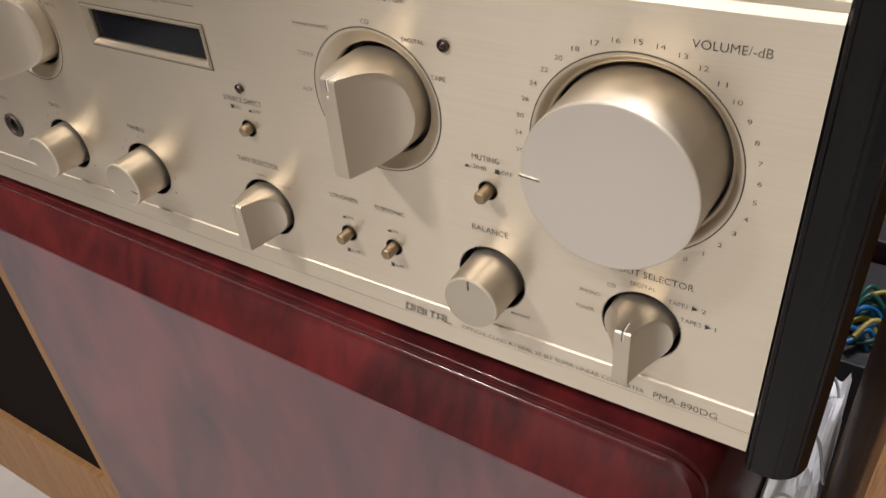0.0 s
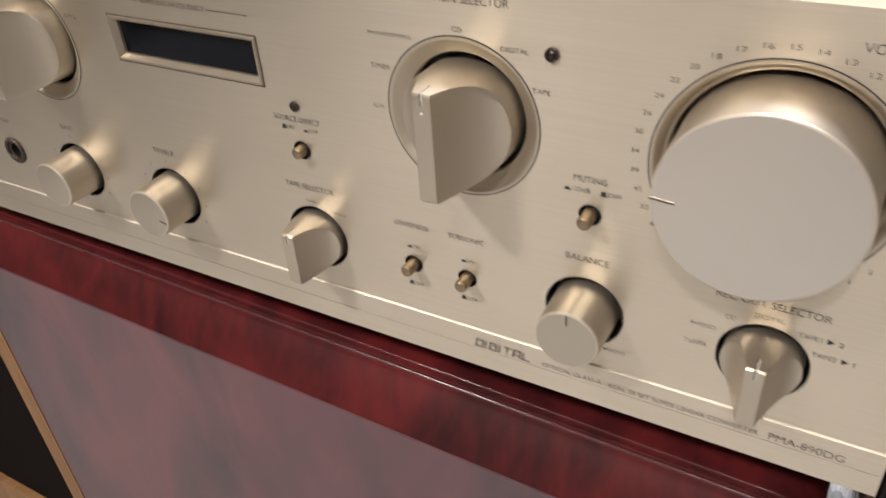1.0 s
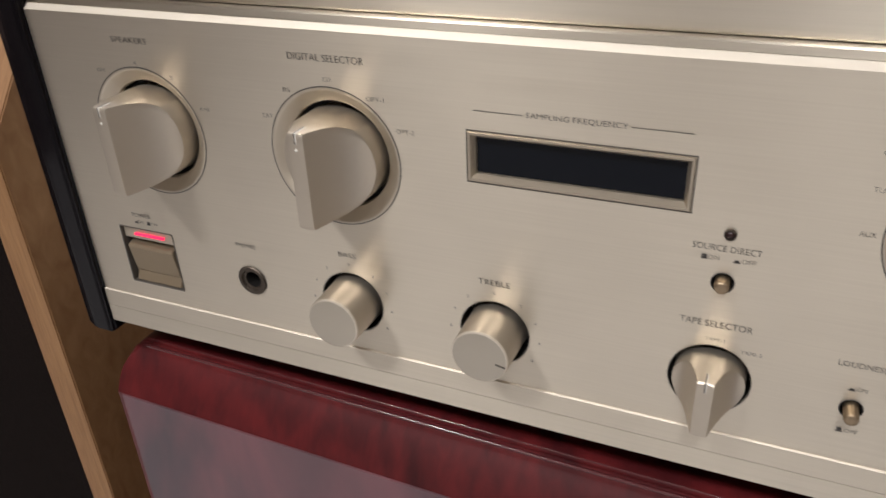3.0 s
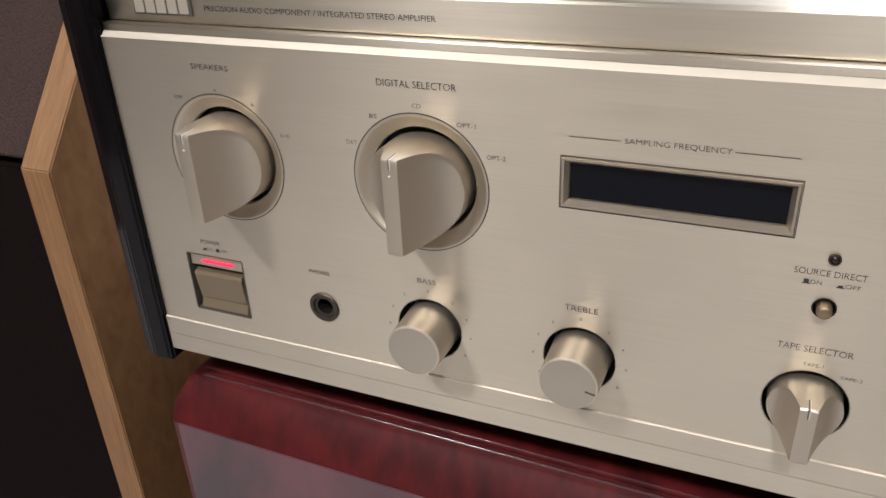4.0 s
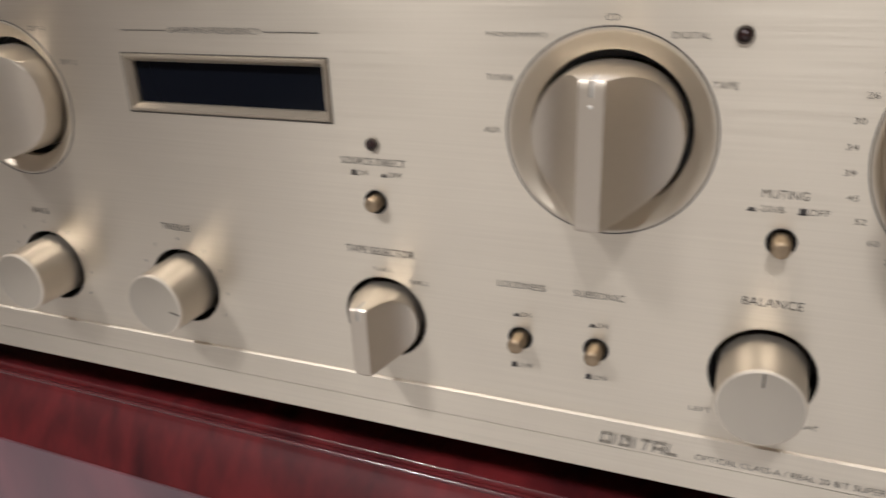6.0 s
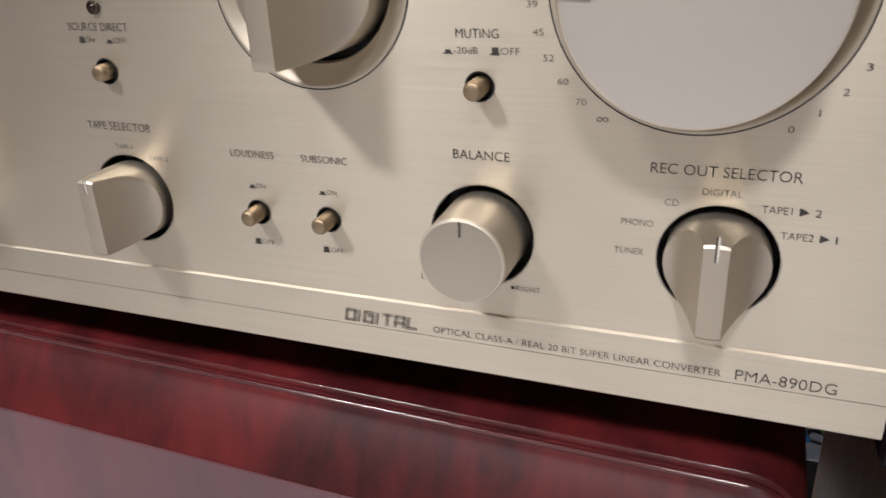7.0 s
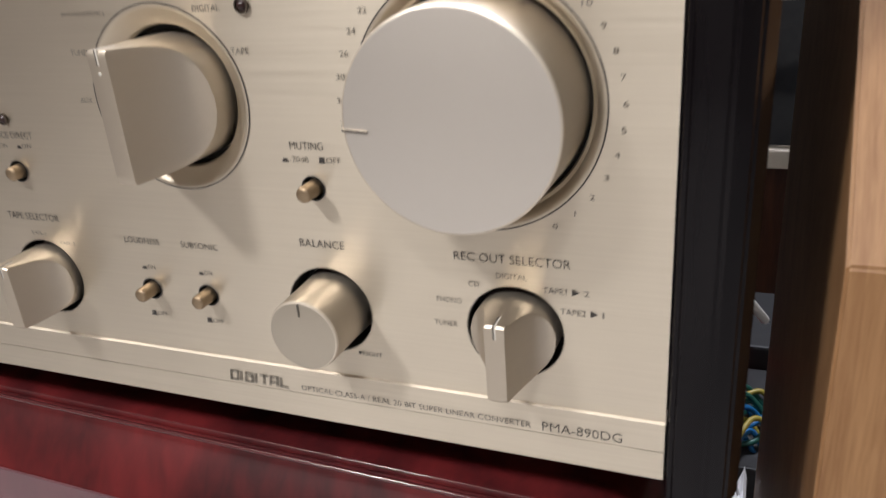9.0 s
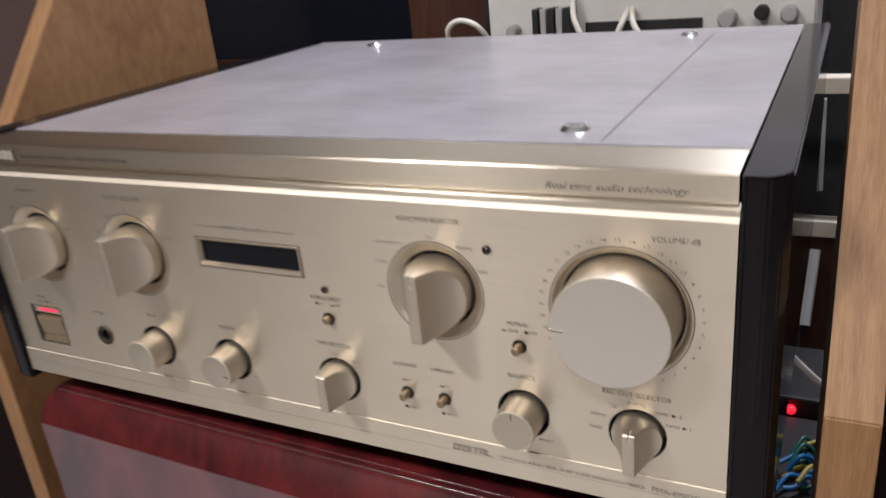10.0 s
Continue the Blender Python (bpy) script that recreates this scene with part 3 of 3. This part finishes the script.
for w0, w1, h0, h1 in ((d0 - 0.0009, d0 - 0.0006, e0 - 0.0009, e1 + 0.0009), (d1 + 0.0006, d1 + 0.0009, e0 - 0.0009, e1 + 0.0009), (d0 - 0.0006, d1 + 0.0006, e0 - 0.0009, e0 - 0.0006), (d0 - 0.0006, d1 + 0.0006, e1 + 0.0006, e1 + 0.0009)):
    part("frame_outline", box(w0, w1, -0.0002, 0.0, h0, h1), M_INKGREY, DISP)
part("display_window", box(d0 + 0.0017, d1 - 0.0017, 0.0022, 0.0040, e0 + 0.0017, e1 - 0.0017), M_GLASS, DISP, "blank smoked display window")

# printed words
YP = -0.00016
WORDS = (
    ("SPEAKERS", -0.1712, 0.9258, 0.0155, 0.0019), ("DIGITAL SELECTOR", -0.0936, 0.9255, 0.0270, 0.0022),
    ("FUNCTION SELECTOR", 0.0907, 0.9264, 0.0300, 0.0022), ("VOLUME/-dB", 0.1952, 0.9257, 0.0180, 0.0022),
    ("SAMPLING FREQUENCY", -0.0143, 0.9140, 0.0290, 0.0019), ("SOURCE DIRECT", 0.0300, 0.8815, 0.0185, 0.0019),
    ("TAPE SELECTOR", 0.0302, 0.8562, 0.0205, 0.0021), ("LOUDNESS", 0.0702, 0.8515, 0.0125, 0.0018), ("SUBSONIC", 0.0902, 0.8515, 0.0125, 0.0018),
    ("MUTING", 0.1293, 0.8815, 0.0093, 0.0019), ("BALANCE", 0.1297, 0.8554, 0.0130, 0.0021), ("REC OUT SELECTOR", 0.1803, 0.8555, 0.0285, 0.0022),
    ("POWER", -0.1858, 0.8560, 0.0090, 0.0018), ("PHONES", -0.1372, 0.8515, 0.0085, 0.0016), ("BASS", -0.0935, 0.8558, 0.0070, 0.0019), ("TREBLE", -0.0388, 0.8558, 0.0110, 0.0020),
    ("DAT", -0.1180, 0.9045, 0.0038, 0.0014), ("BS", -0.1092, 0.9142, 0.0026, 0.0014), ("CD", -0.0937, 0.9188, 0.0030, 0.0014), ("OPT-1", -0.0772, 0.9140, 0.0062, 0.0014), ("OPT-2", -0.0675, 0.9045, 0.0062, 0.0014),
    ("OFF", -0.1870, 0.9142, 0.0038, 0.0013), ("A", -0.1705, 0.9180, 0.0012, 0.0013), ("B", -0.1555, 0.9140, 0.0012, 0.0013), ("A+B", -0.1440, 0.9040, 0.0040, 0.0013),
    ("PHONO(MM/MC)", 0.0690, 0.9142, 0.0140, 0.0014), ("CD", 0.0906, 0.9183, 0.0030, 0.0014), ("DIGITAL", 0.1072, 0.9147, 0.0078, 0.0014), ("TAPE", 0.1148, 0.9045, 0.0052, 0.0014), ("TUNER", 0.0650, 0.9046, 0.0066, 0.0014), ("AUX", 0.0630, 0.8920, 0.0040, 0.0014),
    ("ON", 0.0268, 0.8783, 0.0030, 0.0013), ("OFF", 0.0362, 0.8783, 0.0038, 0.0013), ("ON", 0.0715, 0.8433, 0.0026, 0.0013), ("ON", 0.0915, 0.8433, 0.0026, 0.0013), ("OFF", 0.0715, 0.8280, 0.0036, 0.0013), ("OFF", 0.0915, 0.8280, 0.0036, 0.0013),
    ("-20dB", 0.1268, 0.8780, 0.0054, 0.0014), ("OFF", 0.1364, 0.8780, 0.0040, 0.0014), ("RIGHT", 0.1405, 0.8240, 0.0058, 0.0013), ("LEFT", 0.1165, 0.8240, 0.0052, 0.0013),
    ("DIGITAL", 0.1803, 0.8512, 0.0076, 0.0014), ("CD", 0.1707, 0.8483, 0.0028, 0.0014), ("PHONO", 0.1640, 0.8432, 0.0066, 0.0014), ("TUNER", 0.1626, 0.8365, 0.0062, 0.0014), ("TAPE1", 0.1907, 0.8485, 0.0056, 0.0015), ("2", 0.1982, 0.8485, 0.0012, 0.0015), ("TAPE2", 0.1950, 0.8433, 0.0060, 0.0015), ("1", 0.2021, 0.8433, 0.00032, 0.0015),
    ("TAPE-1", 0.0306, 0.8508, 0.0056, 0.0012), ("TAPE-2", 0.0412, 0.8482, 0.0060, 0.0012),
    ("ON", -0.1868, 0.8530, 0.0026, 0.0011), ("OFF", -0.1800, 0.8530, 0.0034, 0.0011),
    ("OPTICAL CLASS-A / REAL 20 BIT SUPER LINEAR CONVERTER", 0.1503, 0.8100, 0.0674, 0.0017), ("PMA-890DG", 0.1970, 0.8102, 0.0200, 0.0026),
)
for text, cx, cz, w, h in WORDS:
    lettering(text, cx, cz, w, h, YP - (0.0007 if cz < 0.815 else 0), PANEL, M_INK if h > 0.00145 else M_INKGREY, offset=-0.012)
# the strip's large word, in square letters drawn as double strokes
SQUARE = {"D": "0010 0313 1013 0003", "I": "0003", "G": "0313 0003 0010 1012 5212", "T": "0313 5053", "A": "0003 0313 1013 0111", "L": "0003 0010"}
bm = bmesh.new()
pen = 0.0927
for ch in "DIGITAL":
    wide = 0.0005 if ch == "I" else 0.0023
    for stroke in SQUARE[ch].split():
        ax, az, bx2, bz2 = [({"0": 0.0, "1": 1.0, "5": 0.5}[v] * wide if i % 2 == 0 else int(v) / 3 * 0.0028) for i, v in enumerate(stroke)]
        for off in (-0.00026, 0.00026):
            horizontal = abs(bx2 - ax) > abs(bz2 - az)
            hx, hz = (0.00032, 0.00013) if horizontal else (0.00013, 0.00032)
            ox, oz = (0, off) if horizontal else (off, 0)
            bm.faces.new([bm.verts.new((pen + x + ox + (z - 0.0014) * 0.18, YP - 0.0007, 0.8092 + z + oz)) for x, z in ((ax - hx, az - hz), (bx2 + hx, az - hz), (bx2 + hx, bz2 + hz), (ax - hx, bz2 + hz))])
    pen += wide + 0.00115
part("lettering", bm, M_INKPALE, PANEL, "square double-stroke lettering")
for cx, half in ((SMALL["bass"][0], 1), (SMALL["treble"][0], 1)):
    for txt, deg in (("8", -122), ("6", -92), ("4", -64), ("2", -36), ("0", 0), ("2", 36), ("4", 64), ("6", 92), ("8", 122)):
        lettering(txt, cx + 0.0158 * math.sin(radians(deg)), KZ + 0.0158 * math.cos(radians(deg)), 0.0008, 0.0011, YP, PANEL, M_INKPALE)
scale_words = "∞ 70 60 52 45 39 34 30 26 24 22 20 18 17 16 15 14 13 12 11 10 9 8 7 6 5 4 3 2 1 0".split()
for i, txt in enumerate(scale_words):
    deg = radians(-147.5 + i * 295 / 30)
    lettering(txt, VOL[0] + 0.0329 * math.sin(deg), VOL[1] + 0.0322 * math.cos(deg), {"∞": 0.0024, "1": 0.00028}.get(txt, 0.0011 * len(txt)), 0.0013 if txt != "∞" else 0.0010, YP, PANEL, M_INKGREY, offset=-0.01)


def mark(x0, x1, z0, z1, y=YP, mat=M_INK, name="printed_mark", parent=None):
    bm = bmesh.new()
    bm.faces.new([bm.verts.new(p) for p in ((x0, y, z0), (x1, y, z0), (x1, y, z1), (x0, y, z1))])
    return part(name, bm, mat, parent or PANEL)


def arrow(x, z, s):
    bm = bmesh.new()
    bm.faces.new([bm.verts.new(p) for p in ((x - s, YP, z - s), (x + s, YP, z), (x - s, YP, z + s))])
    part("printed_arrow", bm, M_INK, PANEL)


arrow(0.1957, 0.8485, 0.0009)
arrow(0.2000, 0.8433, 0.0009)
for x0, x1 in ((-0.0450, -0.0300), (0.0010, 0.0175)):
    mark(x0, x1, 0.91385, 0.91405)
for mx, mz in ((0.0243, 0.8783), (0.1332, 0.8780), (0.0684, 0.8280), (0.0884, 0.8280), (-0.1828, 0.8530)):
    mark(mx - 0.0007, mx + 0.0007, mz - 0.0007, mz + 0.0007)
    mark(mx - 0.0010, mx + 0.0010, mz - 0.0008, mz - 0.0005)
for mx, mz in ((0.0331, 0.8781), (0.1228, 0.8778), (0.0690, 0.8431), (0.0890, 0.8431), (-0.1890, 0.8528)):
    mark(mx - 0.0010, mx + 0.0010, mz - 0.0006, mz - 0.0003)
    mark(mx - 0.0006, mx + 0.0006, mz - 0.0003, mz + 0.0003)
mark(0.1368 - 0.0004, 0.1368 + 0.0004, 0.8236, 0.8244)
FASCIA_Y = 0.0049
lettering("PRECISION AUDIO COMPONENT / INTEGRATED STEREO AMPLIFIER", -0.1305, 0.9445, 0.0850, 0.0018, FASCIA_Y, PANEL, M_INK)
lettering("Real time audio technology", 0.1710, 0.9430, 0.0560, 0.0036, FASCIA_Y, PANEL, M_INKGREY, shear=0.35)
# maker's plate, drawn as plain raised blocks
PLATE = part("maker_plate", box(-0.2030, -0.1780, 0.0043, 0.0053, 0.9415, 0.9485, 0.0003), M_INKGREY, AMP, "small dark plate with raised gold blocks")
for i in range(5):
    x0 = -0.2022 + i * 0.0048
    part("raised_block", box(x0, x0 + 0.0040, 0.0039, 0.0045, 0.9423, 0.9477, 0.0002), M_TRIM, PLATE)

# ---- the mahogany cabinet under the amplifier ----
CAB = thing("wooden_cabinet", "red mahogany lacquered cabinet with a reflection-greyed front panel, under the amplifier", "cabinet", (-0.010, 0.0, FZ))


BOARD_Z = 0.7566


def rounded_front(x0, x1, z0, z1, r, y, n=8):
    pts = [(x0, z0), (x1, z0), (x1, BOARD_Z)]
    for k in range(n + 1):
        a = radians(90 * k / n)
        pts.append((x1 - r + r * math.cos(a), z1 - r + r * math.sin(a)))
    for k in range(n + 1):
        a = radians(90 + 90 * k / n)
        pts.append((x0 + r + r * math.cos(a), z1 - r + r * math.sin(a)))
    pts.append((x0, BOARD_Z))
    return pts


bm = bmesh.new()
rows = []
for inset, y in ((0.0, 0.36), (0.0, 0.0122), (0.0003, 0.0112), (0.0010, 0.0106), (0.0019, 0.0103), (0.0022, 0.0096), (0.0016, 0.0090), (0.0004, 0.0087), (0.0002, 0.0080), (0.0006, 0.0070), (0.0016, 0.0062), (0.0028, 0.0058)):
    ring = []
    for x, z in rounded_front(-0.229 + inset, 0.208 - inset, FZ, 0.7792 - inset, 0.016 - inset * 0.5, y):
        slope = 0.0118 * (1 - (1 - min(1.0, max(0.0, (0.7766 - z) / 0.0200))) ** 1.12) if y < 0.0066 else 0.0
        ring.append(bm.verts.new((x, y - slope, z)))
    rows.append(ring)
for p, q in zip(rows, rows[1:]):
    for i in range(len(p)):
        j = (i + 1) % len(p)
        bm.faces.new((p[i], p[j], q[j], q[i]))
left, right = [rows[-1][0]] + rows[-1][:11:-1], rows[-1][1:12]
for i in range(len(left) - 1):
    bm.faces.new((left[i], right[i], right[i + 1], left[i + 1]))
bm.faces.new(rows[0][::-1])
part("carcass", bm, M_MAHOGANY, CAB, "red mahogany carcass with rounded front edges", smooth=25)
# thin beads added along both front ridges so each shows a highlight line
part("highlight_bead", tube([(-0.214, 0.0066, 0.7783), (-0.01, 0.0066, 0.7783), (0.193, 0.0066, 0.7783)], 0.0008, 10), M_MAHEDGE, CAB, "thin glossy bead added to catch an edge highlight", smooth=60)
part("highlight_bead", tube([(-0.214, 0.0113, 0.7785), (-0.01, 0.0113, 0.7785), (0.193, 0.0113, 0.7785)], 0.0004, 10), M_MAHEDGE, CAB, "thin glossy bead added to catch an edge highlight", smooth=60)
# the board's greyish sheen is painted, not reflected
part("front_board", box(-0.2240, 0.2025, -0.0068, -0.0056, FZ + 0.02, BOARD_Z, 0.0005), M_MAHPANEL, CAB, "mahogany front board with a floor reflection greyed into its colour")
CAB.matrix_basis = Matrix.Translation((-0.010, 0.0, FZ)) @ Matrix.Rotation(radians(-1.15), 4, "Z")


# ---- loudspeakers on both sides ----
def loudspeaker(x0, x1, y, kink, top, depth, label):
    """A cabinet whose front is upright below and leans back above."""
    sp = thing("loudspeaker", label, "loudspeaker", ((x0 + x1) / 2, y + depth / 2, FZ), group="loudspeakers")
    lean = 0.78
    yt = y + lean * (top - kink)
    t = 0.019
    side = [(y, FZ), (y, kink), (yt, top), (y + depth, top), (y + depth, FZ)]
    for a, b in ((x0, x0 + t), (x1 - t, x1)):
        part("side_board", prism_x(side, a, b, 0.0007), M_OAK, sp, "pale oak side board")
    part("bottom_board", box(x0 + t + 0.0005, x1 - t - 0.0005, y + 0.0005, y + depth - 0.001, FZ, FZ + 0.135, 0.001), M_OAK, sp, "pale oak plinth board")
    part("top_board", box(x0 + t + 0.0005, x1 - t - 0.0005, yt + 0.0005, y + depth - 0.001, top - t, top - 0.0005, 0.001), M_OAK, sp)
    part("back_board", box(x0 + t + 0.0005, x1 - t - 0.0005, y + depth - 0.02, y + depth - 0.002, FZ + 0.136, top - t - 0.001), M_BLACK, sp)
    g = 0.007
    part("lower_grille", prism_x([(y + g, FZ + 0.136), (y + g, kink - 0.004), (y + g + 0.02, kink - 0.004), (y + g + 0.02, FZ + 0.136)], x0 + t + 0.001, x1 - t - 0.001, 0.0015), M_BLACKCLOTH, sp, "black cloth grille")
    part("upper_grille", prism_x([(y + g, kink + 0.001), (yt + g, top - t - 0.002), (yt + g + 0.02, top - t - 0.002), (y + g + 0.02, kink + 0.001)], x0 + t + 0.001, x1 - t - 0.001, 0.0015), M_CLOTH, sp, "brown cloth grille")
    return sp


loudspeaker(-0.620, -0.300, 0.029, 0.860, 1.14, 0.290, "pale oak loudspeaker with black and brown cloth grilles, beside the amplifier")
loudspeaker(0.2500, 0.5700, -0.004, 0.862, 1.14, 0.290, "pale oak loudspeaker with black and brown cloth grilles, beside the amplifier")

# ---- behind the amplifier ----
RACK = thing("shelf_rack", "dark brown wooden shelf rack with cream rails, standing behind the amplifier", "shelf", (-0.05, 0.75, FZ))
# black sheet added to stand for the dark space behind the rack
part("backing_sheet", box(-0.75, 0.55, 0.96, 0.98, FZ, 1.02), M_BLACK, RACK, "black sheet added where the background is dark")
for px, py in ((-0.75, 0.46), (0.200, 0.62), (0.530, 0.75)):
    part("upright", box(px, px + 0.02, py, 0.959, FZ, 1.02, 0.001), M_BLACK, RACK)
part("shelf_board", box(-0.729, 0.199, 0.46, 0.760, 0.870, 0.890, 0.001), M_BLACK, RACK)
part("lower_board", box(0.221, 0.529, 0.80, 0.812, 0.40, 0.630, 0.001), M_WALNUT, RACK, "reddish-brown board")
part("rail", box(0.221, 0.529, 0.772, 0.797, 0.632, 0.654, 0.002), M_CREAM, RACK, "cream painted rail")
part("rail", box(0.221, 0.529, 0.772, 0.797, 0.818, 0.838, 0.002), M_CREAM, RACK, "cream painted rail")
part("rod", tube([(0.230, 0.76, 0.700), (0.228, 0.76, 0.760), (0.226, 0.76, 0.815)], 0.0045), M_GREYPLASTIC, RACK, "pale grey rod")
part("rod", tube([(0.226, 0.70, 0.540), (0.228, 0.72, 0.580), (0.230, 0.74, 0.628)], 0.0085), M_GREYPLASTIC, RACK, "pale grey rod")

SCR = thing("dark_cabinet", "black-fronted cabinet with a brown wooden frame, behind the amplifier", "cabinet", (-0.39, 0.70, 0.890))
part("front", box(-0.560, -0.232, 0.600, 0.612, 0.905, 1.03), M_NAVY, SCR, "glossy black front")
part("frame_board", box(-0.5595, -0.2325, 0.598, 0.760, 0.890, 0.9045, 0.001), M_WALNUT, SCR)
for a, b in ((-0.585, -0.5605), (-0.2315, -0.205)):
    part("frame_board", box(a, b, 0.590, 0.760, 0.890, 1.045, 0.002), M_WALNUT, SCR, "brown wooden frame board")

DEV = thing("audio_deck", "white audio deck with dark slot, knobs and cables, behind the amplifier", "audio deck", (0.07, 0.62, 0.890))
part("case", box(-0.082, 0.222, 0.486, 0.600, 0.8901, 1.060, 0.003), M_WHITE, DEV)
part("front_plate", box(-0.080, 0.220, 0.480, 0.4855, 0.893, 1.057, 0.002), M_WHITE, DEV, "white front plate")
part("slot", box(0.020, 0.128, 0.4780, 0.4796, 0.936, 0.949, 0.0005), M_BLACK, DEV, "dark slot")
for kx, kz, r in ((-0.052, 0.944, 0.006), (0.150, 0.948, 0.008), (0.178, 0.952, 0.006), (0.200, 0.950, 0.007)):
    part("knob", lathe([(r, 0.4796), (r, 0.468), (r * 0.8, 0.466), (0.0004, 0.466)], kx, kz, 24), M_GREYPLASTIC if kx != 0.178 else M_BLACK, DEV, smooth=40)
for i in range(5):
    x = -0.025 + i * 0.008
    part("toggle", box(x - 0.003, x + 0.003, 0.462, 0.4795, 0.930 + 0.004 * (i % 2), 0.965, 0.001), M_GREYPLASTIC if i % 2 else M_BLACK, DEV)
for pts in (((-0.075, 0.475, 0.93), (-0.085, 0.46, 0.952), (-0.105, 0.46, 0.958), (-0.118, 0.46, 0.948), (-0.118, 0.47, 0.925)),
            ((0.010, 0.474, 0.975), (0.014, 0.462, 0.955), (0.024, 0.458, 0.935), (0.030, 0.46, 0.915)),
            ((0.062, 0.476, 0.960), (0.060, 0.462, 0.950), (0.052, 0.458, 0.930), (0.050, 0.462, 0.912)),
            ((0.066, 0.476, 0.960), (0.070, 0.462, 0.948), (0.080, 0.458, 0.932), (0.084, 0.462, 0.912))):
    tagged(part("cable", tube(pts, 0.0028), M_CABLEWHITE, None, smooth=60), "white cable hanging in front of the deck", "cable", "white cables")

# ---- in the gap beside the amplifier ----
LOW = thing("power_strip", "black box with a lit red lamp on low floor stand", "power strip", (0.26, 0.58, FZ))
part("housing", box(0.16, 0.37, 0.558, 0.68, FZ, 0.520, 0.003), M_BLACK, LOW)
bm = bmesh.new()
bmesh.ops.create_uvsphere(bm, u_segments=16, v_segments=10, radius=0.0055, matrix=Matrix.Translation((0.224, 0.553, 0.507)))
part("lamp", bm, M_LEDDOT, LOW, "lit red lamp", smooth=60)
STICK = part("plastic_stick", tube([(0.226, 0.350, 0.688), (0.239, 0.385, 0.655), (0.251, 0.425, 0.621)], 0.0035), M_CABLEWHITE, None, smooth=60)
tagged(STICK, "thin white plastic stick leaning in the gap", "stick")
rnd = random.Random(4)
for i in range(14):
    mat = (M_BLUE, M_YELLOW, M_GREEN, M_BLUE, M_GREEN)[i % 5]
    x, y, z = 0.215 + rnd.random() * 0.05, 0.40 + rnd.random() * 0.06, 0.504 + rnd.random() * 0.018
    pts = [(x, y, z), (x + 0.01, y + 0.02 * rnd.random(), z + 0.015 * rnd.random()), (x + 0.022, y + 0.02, z + 0.004), (x + 0.034, y + 0.014, z - 0.012)]
    tagged(part("cable", tube(pts, 0.0024), mat, None, smooth=60), "coloured cable in a tangle on a carton", "cable", "coloured cables")
CARTON = part("carton", box(0.17, 0.40, 0.395, 0.55, FZ, 0.500, 0.002), M_BLACK, None)
tagged(CARTON, "dark carton standing on the floor", "carton")


def crumpled(x0, x1, y0, y1, z0, z1, n=22):
    bm = bmesh.new()
    g = []
    for i in range(n):
        row = []
        for j in range(n):
            u, v = i / (n - 1), j / (n - 1)
            x, y = x0 + (x1 - x0) * u, y0 + (y1 - y0) * v
            edge = min(1, 9 * min(u, 1 - u, v, 1 - v))
            h = 0.80 + 0.36 * noise.noise(Vector((x * 34, y * 26, 1.3))) + 0.22 * noise.noise(Vector((x * 90, y * 80, 4.0)))
            row.append(bm.verts.new((x, y, z0 + (z1 - z0) * max(0.05, h) * edge)))
        g.append(row)
    for i in range(n - 1):
        for j in range(n - 1):
            bm.faces.new((g[i][j], g[i + 1][j], g[i + 1][j + 1], g[i][j + 1]))
    rim = [g[i][0] for i in range(n)] + [g[-1][j] for j in range(1, n)] + [g[i][-1] for i in range(n - 2, -1, -1)] + [g[0][j] for j in range(n - 2, 0, -1)]
    low = [bm.verts.new((v.co.x, v.co.y, FZ)) for v in rim]
    for i in range(len(rim)):
        j = (i + 1) % len(rim)
        bm.faces.new((rim[i], rim[j], low[j], low[i]))
    bm.faces.new(low)
    return bm


tagged(part("paper_bag", crumpled(0.2100, 0.2490, 0.045, 0.345, 0.47, 0.580), M_PAPER, None), "crumpled white paper bag standing between cabinet and loudspeaker", "paper bag")
for i in range(3):
    y = 0.160 + 0.06 * i
    tagged(part("cable", tube([(0.214, y, 0.555), (0.224, y + 0.012, 0.576), (0.236, y + 0.008, 0.574), (0.246, y - 0.005, 0.550)], 0.0011), M_GREYPLASTIC, None, smooth=60), "thin grey cable looped on the paper bag", "cable", "grey cables")
